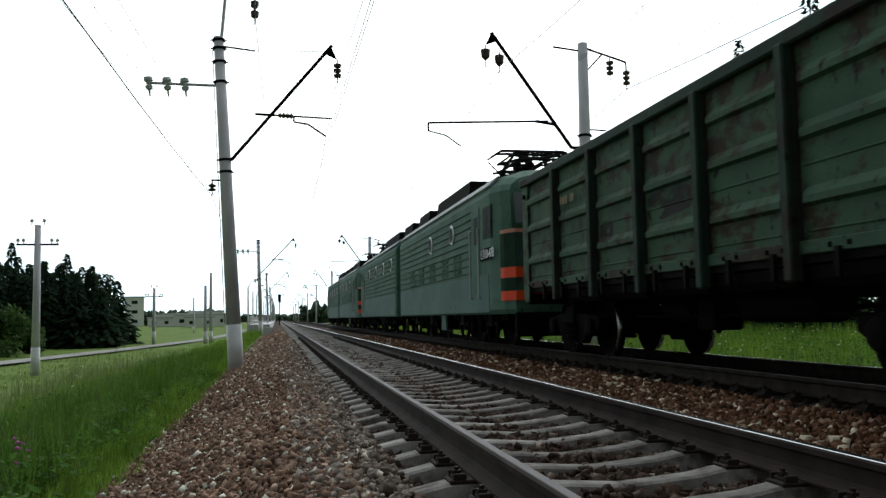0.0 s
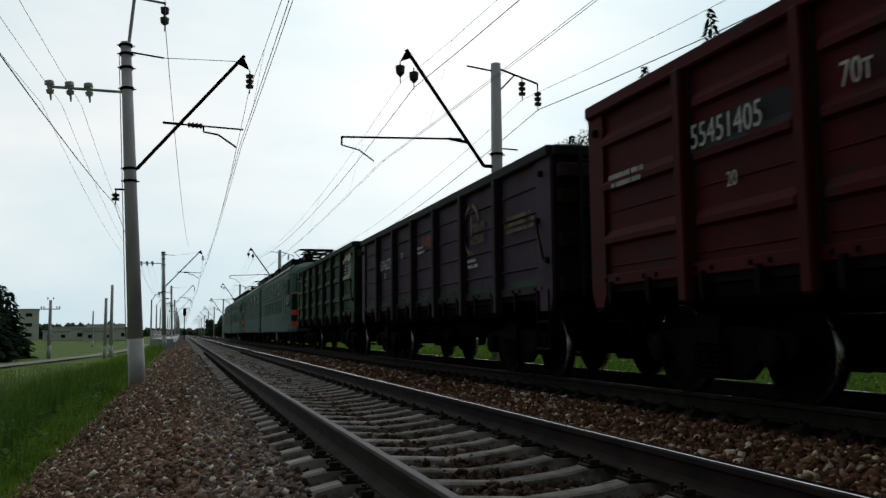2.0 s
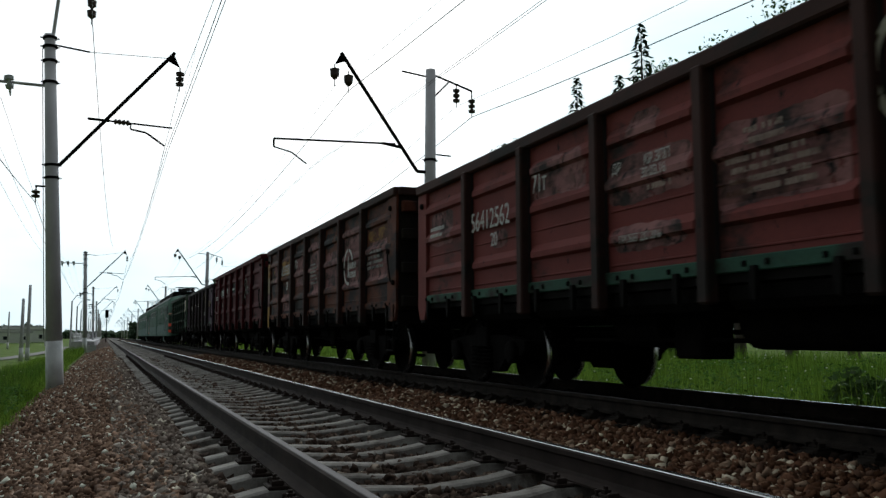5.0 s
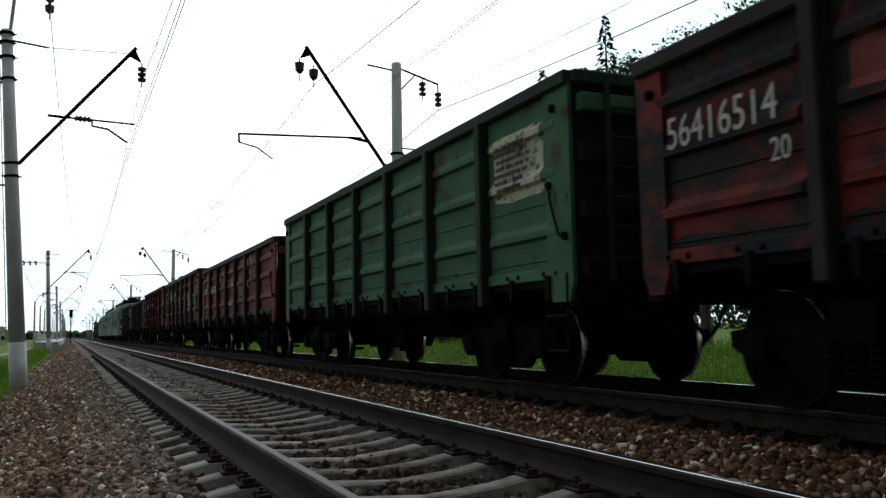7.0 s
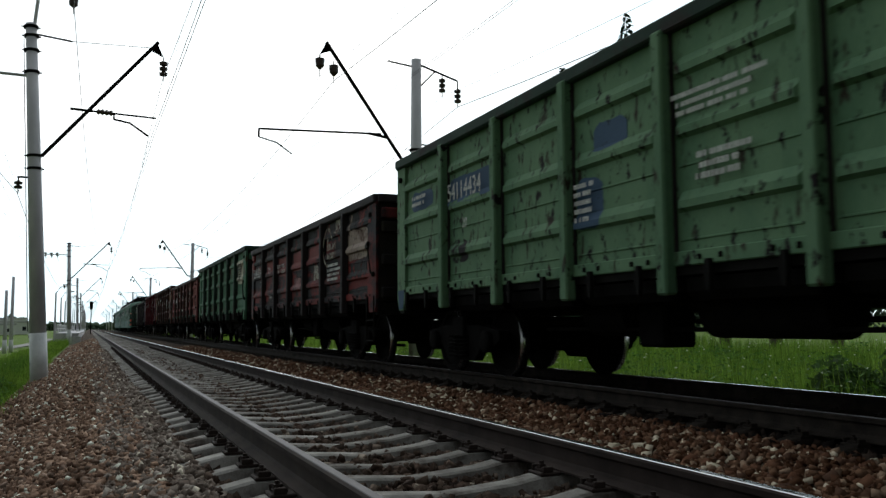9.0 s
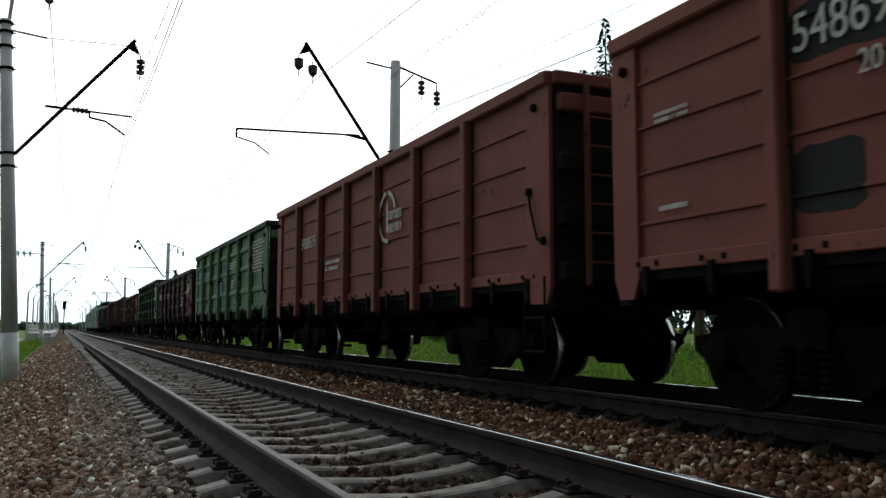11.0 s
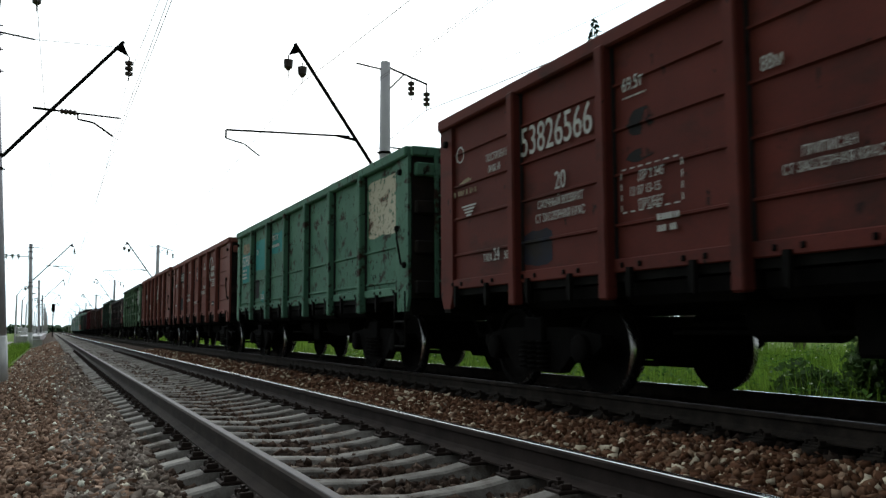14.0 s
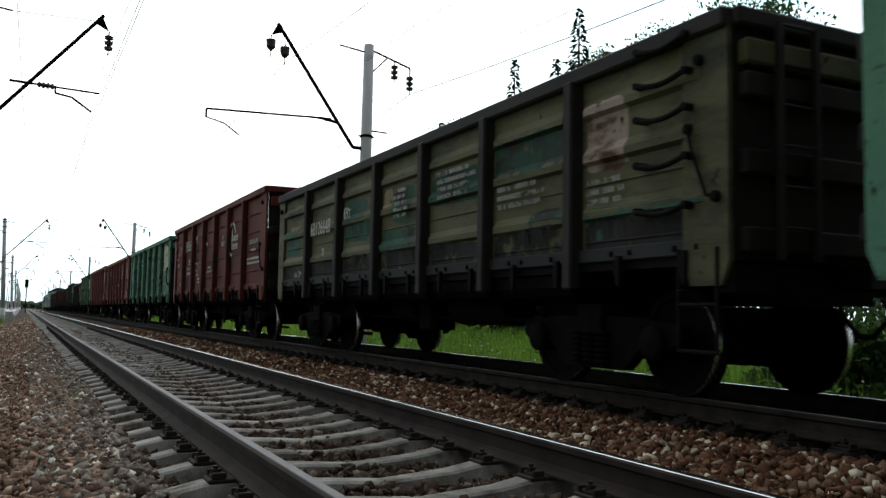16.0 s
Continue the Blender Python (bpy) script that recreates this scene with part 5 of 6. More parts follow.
            pts = [(s * LW * 0.84, -0.012), (s * (LW * 0.93 + 0.01), 0.345), (s * (LW * 0.955 + 0.01), 0.5)]
            lo = [bm.verts.new((x, y, z0)) for x, y in pts]
            hi = [bm.verts.new((x, y, z1)) for x, y in pts]
            for i in range(2):
                bm.faces.new((lo[i], lo[i + 1], hi[i + 1], hi[i]))
            bmesh.ops.solidify(bm, geom=bm.faces[:], thickness=-0.006)
            part(nm, bm, P[mt], g)
        bm = bmesh.new()
        lathe(bm, (s * 0.95, 0.02, 1.98), (0, -1, 0), [(0, 0.16), (0.1, 0.16), (0.12, 0.12)], 16)
        part("buffer_lamp", bm, M["chrome"], g)
        bm = bmesh.new()
        q = [(s * 0.1, 2.62), (s * 1.25, 2.62), (s * 1.22, 3.3), (s * 0.1, 3.3)]
        fr = [bm.verts.new((x, (z - 2.5) * 0.38 - 0.03, z)) for x, z in q]
        bm.faces.new(fr)
        bmesh.ops.solidify(bm, geom=bm.faces[:], thickness=0.03)
        part("windscreen", bm, M["screen"], g, "grey cab windscreen")
    for z0, z1, mt, nm in ((1.0, 1.2, "orange", "stripe"), (1.48, 1.7, "orange", "stripe"), (2.42, 2.5, "pale_orange", "stripe")):
        bm = bmesh.new()
        box(bm, -LW * 0.84, LW * 0.84, -0.014, 0.004, z0, z1)
        part(nm, bm, P[mt], g)
    bm = bmesh.new()
    prism(bm, [(-LW + 0.28, 3.77), (-0.7, 3.94), (0, 3.99), (0.7, 3.94), (LW - 0.28, 3.77)], 1.4, SECTION - 0.1)
    part("roof", bm, P["loco_roof"], g, "grey curved roof")
    for s in (-1, 1):
        bm = bmesh.new()
        prism(bm, [(s * (LW - 0.05), 3.55), (s * (LW - 0.28), 3.77), (s * (LW - 0.25), 3.81), (s * (LW - 0.01), 3.58)], 1.2, SECTION - 0.1)
        part("roof_edge", bm, P["loco_roof"], g)
    for y0, y1, h in ((6.3, 11.2, 0.62), (12.8, 15.0, 0.6)):
        bm = bmesh.new()
        a = [(-0.85, 3.84), (0.85, 3.84), (0.75, 3.89 + h), (-0.75, 3.89 + h)]
        prism(bm, a, y0, y1)
        part("roof_housing", bm, M["dark_steel"], g, "dark roof ventilation housing")
    bm = bmesh.new()
    for y in (1.9, 2.4, 2.9, 3.4, 7.6, 8.6, 9.6):
        lathe(bm, (-0.5, y, 3.9), (0, 0, 1), [(0, 0.05), (0.05, 0.1), (0.08, 0.05), (0.12, 0.1), (0.16, 0.05), (0.2, 0.1), (0.26, 0.04)], 8)
    rod(bm, (-0.5, 1.6, 4.15), (-0.5, 9.8, 4.18), 0.025)
    rod(bm, (-0.5, 3.6, 4.15), (-0.9, 3.6, 4.55), 0.02)
    part("roof_busbar", bm, M["dark_steel"], g)
    bm = bmesh.new()
    bow(bm, 2.9, 4.22)
    for y, dz in ((1.9, 0.1), (2.4, 0.32), (3.3, 0.26), (3.9, 0.12)):     # springs, horns and links between the arms
        rod(bm, (-0.7, y, 4.2 + dz), (0.5, y + 0.5, 4.5), 0.03)
        rod(bm, (0.6, y, 4.2 + dz), (-0.5, y + 0.4, 4.45), 0.02)
        lathe(bm, (-0.35, y, 4.0), (0, 0, 1), [(0, 0.05), (0.08, 0.12), (0.14, 0.06), (0.22, 0.12), (0.3, 0.05)], 8)
    part("pantograph", bm, M["dark_steel"], g, "lowered dark steel pantograph")
    for e, y in ((-1, 0.0), (1, SECTION)):
        bm = bmesh.new()
        box(bm, -0.2, 0.2, min(y, y + e * 0.5), max(y, y + e * 0.5), 0.9, 1.2, 0.03)
        part("coupler", bm, M["bogie"], g)
    bm = bmesh.new()
    box(bm, -1.3, 1.3, -0.08, 0.1, 0.25, 0.75, 0.02)
    part("rail_guard", bm, M["bogie"], g)
    bm = bmesh.new()
    box(bm, -1.35, -0.6, 6.9, 7.5, 0.35, 0.75, 0.02)
    box(bm, -1.2, 1.2, 1.0, SECTION - 0.5, 0.6, 0.74)
    box(bm, -1.0, 1.0, 6.2, 8.8, 0.3, 0.64, 0.03)
    part("underframe", bm, M["dark_steel"], g)
    bm = bmesh.new()
    box(bm, -1.42, -1.36, 6.85, 7.55, 0.3, 0.78, 0.01)
    part("battery_box", bm, P["loco_skirt"], g)
    for y in (3.7, 11.3):
        b = part("bogie", LOCO_BOGIE, None, g, "dark locomotive bogie", at=Matrix.Translation((0, y, 0)))
        for e in (-1.5, 1.5):
            w = part("wheelset", LOCO_WHEEL, None, b, at=Matrix.Translation((0, e, 0.625)))
            w["radius"] = 0.625
            for turn in (0, 180):
                part("running_surface", LOCO_RIM, None, w, at=pose(0, 0, 0, 0, 0, turn))
            WHEELS.append(w)
    return g


first = locomotive((5.2, 8.4))
me = text_mesh("ВЛ10-478", 0.2, M["chrome"])
bm = bmesh.new()
box(bm, -LW - 0.03, -LW - 0.008, 0.98, 1.95, 1.93, 2.2, 0.004)
plate = part("name_plate", bm, M["dark_steel"], first)
part("lettering", me, None, plate, at=Matrix.Translation((-LW - 0.032, 1.92, 1.97)) @ LEFT)
TRAIN.append((first, 0.8))
for k, back in ((180, 32.5), (0, 33.65), (180, 65.35)):
    g = locomotive()
    g["turn"] = k
    TRAIN.append((g, back))

# ---------------------------------------------------------------- poles and wires
def insulator(bm, top, drop, discs=3, r=0.13):
    x, y, z = top
    rod(bm, top, (x, y, z - 0.15), 0.02)
    prof = [(0, 0.03)]
    step = (drop - 0.25) / discs
    for k in range(discs):
        prof += [(0.02 + k * step, r * 0.4), (0.05 + k * step, r), (0.05 + k * step + step * 0.5, r * 0.9), (k * step + step * 0.85, 0.04)]
    lathe(bm, (x, y, z - 0.1), (0, 0, -1), prof, 12)
    rod(bm, (x, y, z - drop + 0.2), (x, y, z - drop), 0.015)


def pole_shaft(bm, base, top, r0, r1):
    rod(bm, base, top, r0, r1, 18)


def bands(g, base, top, heights, r):
    b, t = Vector(base), Vector(top)
    for f in heights:
        bm = bmesh.new()
        c = b.lerp(t, f)
        d = (t - b).normalized()
        lathe(bm, c - d * 0.04, d, [(0, r), (0.0, r + 0.03), (0.08, r + 0.03), (0.08, r)], 14)
        rod(bm, c + Vector((-r - 0.09, 0, 0)), c + Vector((r + 0.09, 0, 0)), 0.022, n=6)
        part("clamp_band", bm, M["dark_steel"], g)


def mast_left(y, lean=0.58, top=9.62, base_x=-1.17, label="", tall=True):
    """Concrete mast at the near track with a slanting bracket over it and a crossarm with three insulators."""
    g = thing("catenary_mast", label or "tapered grey concrete catenary mast with whitewashed foot", "catenary mast", "catenary masts along the line", at=Matrix.Translation((base_x, y, 0)))
    foot, cap = (0, 0, -1.15), (-lean, 0, top)
    pos = lambda z: Vector(foot).lerp(Vector(cap), (z - foot[2]) / (cap[2] - foot[2]))
    bm = bmesh.new()
    pole_shaft(bm, foot, cap, 0.235, 0.15)
    part("shaft", bm, M["pole_concrete"], g, smooth=True)
    bm = bmesh.new()
    a, b = pos(-1.15), pos(0.56)
    rod(bm, a, b, 0.241, 0.231, 18)
    part("whitewashed_foot", bm, M["whitewash"], g, "whitewashed foot", smooth=True)
    bands(g, foot, cap, (0.99, 0.965, 0.925, 0.865, 0.635, 0.6), 0.17)
    # top bar that leans over towards the track with a hanging wire
    p = pos(top)
    if tall:
        bm = bmesh.new()
        rod(bm, p + Vector((0.05, 0, -0.5)), p + Vector((0.22, 0, 1.45)), 0.05)
        rod(bm, p + Vector((0.22, 0, 1.45)), p + Vector((1.15, 0, 1.35)), 0.04)
        part("top_bracket", bm, M["pole_concrete"], g)
        bm = bmesh.new()
        insulator(bm, p + Vector((1.12, 0, 1.35)), 0.9, 2, 0.14)
        part("insulator", bm, M["porcelain"], g)
    bm = bmesh.new()
    q = pos(top - 0.3)
    rod(bm, q + Vector((0.15, 0, 0)), q + Vector((1.1, 0, -0.1)), 0.028)
    part("side_arm", bm, M["dark_steel"], g)
    # slanting bracket
    br = Vector((pos(5.7).x + 0.2, 0, 5.7))
    tip = Vector((1.81 - base_x, 0, 9.5))
    bm = bmesh.new()
    rod(bm, br, tip, 0.055)
    rod(bm, br - Vector((0.15, 0, -0.02)), br, 0.07)
    part("bracket", bm, M["dark_steel"], g, "black slanting steel bracket")
    bm = bmesh.new()
    h = Vector((1.98 - base_x, 0, 9.03))
    bm.faces.new([bm.verts.new(v) for v in (tip + Vector((-0.22, 0, -0.28)), tip + Vector((-0.02, 0, -0.05)), h)])
    bmesh.ops.solidify(bm, geom=bm.faces[:], thickness=0.04)
    part("gusset", bm, M["dark_steel"], g)
    bm = bmesh.new()
    insulator(bm, h, 0.75, 3, 0.13)
    part("insulator", bm, M["porcelain"], g)
    bm = bmesh.new()
    rod(bm, tip - Vector((0.2, 0, 0.2)), p + Vector((1.1, 0, -0.4)), 0.01)
    part("stay", bm, M["wire"], g)
    # registration arm
    bm = bmesh.new()
    r0, r1 = Vector((-0.62 - base_x, 0, 7.18)), Vector((1.8 - base_x, 0, 7.1))
    rod(bm, r0, r0.lerp(r1, 0.25), 0.04)
    rod(bm, r0.lerp(r1, 0.25), r1, 0.028)
    k = r0.lerp(r1, 0.5)
    rod(bm, k, k - Vector((0, 0, 0.18)), 0.025)
    rod(bm, k - Vector((0, 0, 0.18)), k + Vector((0.45, 0, -0.25)), 0.03)
    rod(bm, k + Vector((0.45, 0, -0.25)), Vector((1.59 - base_x, 0, 6.52)), 0.03)
    part("registration_arm", bm, M["dark_steel"], g)
    bm = bmesh.new()
    lathe(bm, r0.lerp(r1, 0.3), r1 - r0, [(0, 0.04), (0.05, 0.1), (0.1, 0.05), (0.17, 0.1), (0.22, 0.05), (0.29, 0.1), (0.34, 0.05), (0.41, 0.1), (0.46, 0.04)], 10)
    part("rod_insulator", bm, M["porcelain"], g)
    # crossarm with three glass insulators
    c = pos(8.05)
    bm = bmesh.new()
    rod(bm, c + Vector((-2.25, 0, 0.02)), c, 0.045)
    part("crossarm", bm, M["pole_concrete"], g)
    for dx in (-2.2, -1.65, -1.12):
        bm = bmesh.new()
        base = c + Vector((dx, 0, 0.22))
        lathe(bm, base, (0.12, 0, -1), [(0, 0.06), (0.03, 0.13), (0.14, 0.14), (0.16, 0.07), (0.26, 0.06), (0.3, 0.12), (0.4, 0.1), (0.42, 0.04), (0.62, 0.02)], 14)
        part("insulator", bm, M["glass_ins"], g, "pale glass insulator")
    c = pos(5.05)
    bm = bmesh.new()
    rod(bm, c, c + Vector((-0.45, 0, 0)), 0.03)
    part("low_arm", bm, M["dark_steel"], g)
    bm = bmesh.new()
    insulator(bm, c + Vector((-0.42, 0, 0)), 0.5, 2, 0.12)
    part("insulator", bm, M["porcelain"], g)
    bm = bmesh.new()
    rod(bm, pos(0.6) + Vector((-0.27, 0, 0)), pos(9.2) + Vector((-0.2, 0, 0)), 0.012)
    part("earth_wire", bm, M["wire"], g)
    return g


def mast_right(y, label=""):
    """Concrete mast behind the far track, its bracket reaching over that track."""
    bx = 9.55
    g = thing("catenary_mast", label or "grey concrete catenary mast behind the far track", "catenary mast", "catenary masts along the line", at=Matrix.Translation((bx, y, 0)))
    top = 9.27
    bm = bmesh.new()
    pole_shaft(bm, (0, 0, -1.0), (0.05, 0, top), 0.225, 0.16)
    part("shaft", bm, M["pole_concrete"], g, smooth=True)
    bands(g, (0, 0, -1.0), (0.05, 0, top), (0.71,), 0.18)
    br, tip = Vector((9.14 - bx, 0, 5.9)), Vector((6.62 - bx, 0, 9.48))
    bm = bmesh.new()
    rod(bm, br, tip, 0.06)
    rod(bm, br + Vector((0.3, 0, 0)), br, 0.06)
    part("bracket", bm, M["dark_steel"], g, "black slanting steel bracket")
    bm = bmesh.new()
    h = Vector((6.42 - bx, 0, 9.08))
    bm.faces.new([bm.verts.new(v) for v in (tip + Vector((0.2, 0, -0.25)), tip, h)])
    bmesh.ops.solidify(bm, geom=bm.faces[:], thickness=0.04)
    part("gusset", bm, M["dark_steel"], g)
    for px, pz in ((6.42, 9.08), (6.86, 8.91)):
        bm = bmesh.new()
        insulator(bm, (px - bx, 0, pz), 0.7, 1, 0.15)
        part("insulator", bm, M["porcelain"], g)
    bm = bmesh.new()
    rod(bm, (4.58 - bx, 0, 6.58), (8.4 - bx, 0, 6.73), 0.032)
    rod(bm, (4.58 - bx, 0, 6.58), (4.58 - bx, 0, 6.33), 0.03)
    rod(bm, (4.58 - bx, 0, 6.33), (5.12 - bx, 0, 6.2), 0.022)
    rod(bm, (5.12 - bx, 0, 6.2), (5.58 - bx, 0, 5.88), 0.022)
    rod(bm, (8.0 - bx, 0, 6.72), (8.6 - bx, 0, 6.63), 0.05)
    part("registration_arm", bm, M["dark_steel"], g)
    bm = bmesh.new()
    rod(bm, (0.15, 0, 9.12), (1.5, 0, 8.72), 0.035)
    rod(bm, (0.2, 0, 8.42), (0.7, 0, 8.95), 0.025)
    rod(bm, (1.5, 0, 8.72), (1.5, 0, 8.45), 0.025)
    part("feeder_arm", bm, M["dark_steel"], g)
    for px, pz in ((0.95, 8.86), (1.5, 8.56)):
        bm = bmesh.new()
        insulator(bm, (px, 0, pz), 0.75, 3, 0.12)
        part("insulator", bm, M["porcelain"], g)
    bm = bmesh.new()
    rod(bm, (-0.93, 0, 9.12), (0, 0, 9.02), 0.03)
    part("side_arm", bm, M["dark_steel"], g)
    bm = bmesh.new()
    rod(bm, (0, 0, 6.5), (0.75, 0, 6.48), 0.025)
    part("low_arm", bm, M["dark_steel"], g)
    return g


SPAN = 66.0
Y_LEFT, Y_RIGHT = [27.0 + SPAN * k for k in range(9)], [25.0 + 64.0 * k for k in range(9)]
for k, y in enumerate(Y_LEFT):
    mast_left(y, lean=0.58 if k == 0 else 0.3, top=9.62 if k == 0 else 9.3, base_x=-1.17 if k == 0 else -1.7, tall=k == 0)
for y in Y_RIGHT:
    mast_right(y)


def overhead(xc, z_mess, z_cont, ys, stagger, thick, label):
    g = thing("overhead_line", label, "overhead line", "overhead lines")
    allm, allc = [], []
    for k, (a, b) in enumerate(zip(ys, ys[1:])):
        m = sag((xc, a, z_mess), (xc, b, z_mess), 1.35, 12)
        c = sag((xc - stagger, a, z_cont), (xc - stagger, b, z_cont), 0.5, 12)
        allm += m[:-1]
        allc += c[:-1]
        if b < 300:
            for q in range(1, 12, 2):
                cable("dropper", [m[q], c[q]], thick * 0.45, M["wire"], "", "", g)
    cable("messenger_wire", allm, thick, M["wire"], "", "", g)
    cable("contact_wire", allc, thick, M["wire"], "", "", g)
    cable("contact_wire", [(x + 0.06, y, z) for x, y, z in allc], thick, M["wire"], "", "", g)
    return g


overhead(1.97, 8.4, 6.5, [27.0 - SPAN] + Y_LEFT, 0.3, 0.008, "thin catenary wires over the near track")
overhead(6.42, 8.38, 5.88, [25.0 - 64] + Y_RIGHT, 0.62, 0.005, "thin catenary wires over the far track")


def line_wire(name, x, z, ys, drop, r, label):
    pts = []
    for a, b in zip(ys, ys[1:]):
        pts += sag((x, a, z), (x, b, z), drop, 14)[:-1]
    cable(name, pts, r, M["wire"], label, "wire")


for x in (-4.05, -3.5, -2.95):
    line_wire("line_wire", x, 7.55, [27.0 - SPAN] + Y_LEFT[:5], 1.2, 0.006, "thin pale line wire on glass insulators")
line_wire("line_wire", -1.95, 4.6, [27.0 - SPAN] + Y_LEFT[:5], 1.0, 0.009, "black low wire along the masts")
for (xa, ya, za), (xb, yb, zb) in (((-0.6, 27, 10.15), (0.55, 93, 9.9)), ((0.3, -39, 9.9), (-0.6, 27, 10.15))):
    cable("line_wire", sag((xa, ya, za), (xb, yb, zb), 1.3, 14), 0.011, M["wire"], "dark feeder wire above the near track", "wire")
for x, z, r in ((10.5, 8.15, 0.006), (11.05, 7.85, 0.012)):
    line_wire("line_wire", x, z, [25.0 - 64] + Y_RIGHT[:6], 1.5, r, "dark feeder wire beside the far track")
line_wire("line_wire", 6.86, 8.28, [25.0 - 64] + Y_RIGHT[:6], 1.15, 0.011, "dark reinforcing wire over the far track")


def wooden_pole(x, y, z0, top, arms, label):
    g = thing("line_pole", label, "utility pole", "poles of the side line", at=Matrix.Translation((x, y, 0)))
    bm = bmesh.new()
    rod(bm, (0, 0, z0 - 0.3), (0, 0, top), 0.16, 0.11, 12)
    part("shaft", bm, M["pole_concrete"], g, smooth=True)
    bm = bmesh.new()
    rod(bm, (0, 0, z0 - 0.2), (0, 0, z0 + 0.9), 0.166, 0.162, 12)
    part("whitewashed_foot", bm, M["whitewash"], g, smooth=True)
    if arms:
        bm = bmesh.new()
        rod(bm, (-0.75, 0, top - 0.75), (0.75, 0, top - 0.75), 0.04)
        part("crossarm", bm, M["dark_steel"], g)
        for dx, dz in ((-0.7, -0.75), (-0.5, -0.75), (0.5, -0.75), (0.7, -0.75), (-0.22, 0.0), (0.22, 0.0)):
            bm = bmesh.new()
            lathe(bm, (dx, 0, top + dz), (0, 0, 1), [(0, 0.02), (0.1, 0.02), (0.12, 0.07), (0.2, 0.06), (0.24, 0.02)], 8)
            part("insulator", bm, M["glass_ins"], g)
    return g


wooden_pole(-8.9, 34.5, -1.1, 4.45, True, "slim grey pole with a crossarm and white insulators in the meadow")
wooden_pole(-10.6, 78.0, -1.05, 3.65, True, "slim grey pole with a crossarm in the meadow")
for x, y, t in ((-5.7, 77.0, 4.9), (-6.0, 75.0, 3.7), (-14, 150, 4.6), (-11, 190, 5.0), (-7.5, 140, 5.5)):
    wooden_pole(x, y, -1.1, t, False, "plain slim grey pole in the meadow")

# ---------------------------------------------------------------- plants and distance
def blades(name, mat, count, region, height, width, label, category="grass", bend=0.35):
    """Tufts of grass, as bent three-cornered blades."""
    rng = np.random.default_rng(count)
    x, y = region(rng, count)
    z = np.array([bed(a) for a in x]) - 0.05
    h = height * rng.uniform(0.45, 1.15, count) * (0.75 + 0.75 * np.array([noise.noise((a * 0.8, b * 0.35, 3)) for a, b in zip(x, y)]))
    a = rng.uniform(0, math.tau, count)
    lean = rng.uniform(0, bend, count) * h
    d = rng.uniform(0, math.tau, count)
    c, s = np.cos(a), np.sin(a)
    V = [(-0.5, 0, 0), (0.5, 0, 0), (-0.36, 0.25, 0.6), (0.36, 0.25, 0.6), (0, 1, 1)]
    F = [(0, 1, 3), (0, 3, 2), (2, 3, 4)]
    rot = np.zeros((count, 3, 3))
    rot[:, 0, 0], rot[:, 0, 1] = c * width, s * width
    rot[:, 1, 0], rot[:, 1, 1] = np.cos(d) * lean, np.sin(d) * lean
    rot[:, 2, 2] = h
    places = np.concatenate([rot, np.stack([x, y, z], 1)[:, None, :]], 1)
    return scatter_mesh(name, mat, V, F, places, "stuff", label, category)


def strip(x0, x1, y0, y1, power=1.0, side=1):
    return lambda rng, n: (x0 + (x1 - x0) * rng.uniform(0, 1, n) ** power, y0 + (y1 - y0) * rng.uniform(0, 1, n) ** 1.4)


blades("tall_grass", M["grass_blade"], 32000, strip(-1.7, -5.5, 4, 34, 1.4), 0.5, 0.014, "tall green uncut grass along the ballast edge")
blades("tall_grass", M["dark_blade"], 11000, strip(-1.9, -3.8, 5, 40, 1.1), 0.95, 0.016, "dark stalks of tall grass")
blades("seed_grass", M["straw_blade"], 5000, strip(-2.2, -7, 6, 40, 1.1), 0.95, 0.012, "pale seed heads of tall grass")
blades("tall_grass", M["grass_blade"], 16000, strip(-1.75, -4.2, 24, 100, 1.5), 0.7, 0.03, "tall green uncut grass along the ballast edge")
blades("meadow_grass", M["meadow_blade"], 26000, strip(-3.5, -28, 8, 62), 0.14, 0.035, "short green meadow grass")
blades("tall_grass", M["grass_blade"], 40000, strip(9.0, 26, 4, 46, 1.2), 0.85, 0.022, "tall green grass behind the far track")
blades("tall_grass", M["grass_blade"], 14000, strip(9.2, 30, 46, 160, 1.2), 0.8, 0.06, "tall green grass behind the far track")
blades("ballast_weeds", M["grass_blade"], 9000, lambda r, n: ((lambda y: (-1.75 + np.abs(r.normal(0, 0.22, n)) * (0.7 + 0.9 * np.array([noise.noise((0, q * 0.5, 9)) for q in y])), y))(3 + 40 * r.uniform(0, 1, n) ** 1.3)), 0.3, 0.013, "low weeds at the edge of the ballast")


def weeds(name, mat, count, region, height, leaf, label):
    """Leafy weeds: small leaves round short stems, in clumps."""
    rng = np.random.default_rng(count + 3)
    cx, cy = region(rng, count // 40)
    pl = []
    for a, b in zip(cx, cy):
        top = height * rng.uniform(0.5, 1.2)
        for k in range(40):
            f = rng.random() ** 0.7
            th, el = rng.uniform(0, math.tau), rng.uniform(-0.3, 0.7)
            u = np.array([math.cos(th) * math.cos(el), math.sin(th) * math.cos(el), math.sin(el)])
            v = np.array([-math.sin(th), math.cos(th), rng.uniform(-0.3, 0.3)])
            s = leaf * rng.uniform(0.6, 1.3)
            q = np.array([a, b, bed(a)]) + np.array([rng.normal(0, 0.16), rng.normal(0, 0.16), top * f])
            pl.append([u * s, v * s * 0.4, np.cross(u, v) * s * 0.2, q])
    return scatter_mesh(name, mat, [(0, 0, 0), (0.5, -0.8, 0.4), (1.1, 0, 0), (0.5, 0.8, 0.4)], [(0, 1, 2), (0, 2, 3)], np.array(pl), "stuff", label, "weeds")


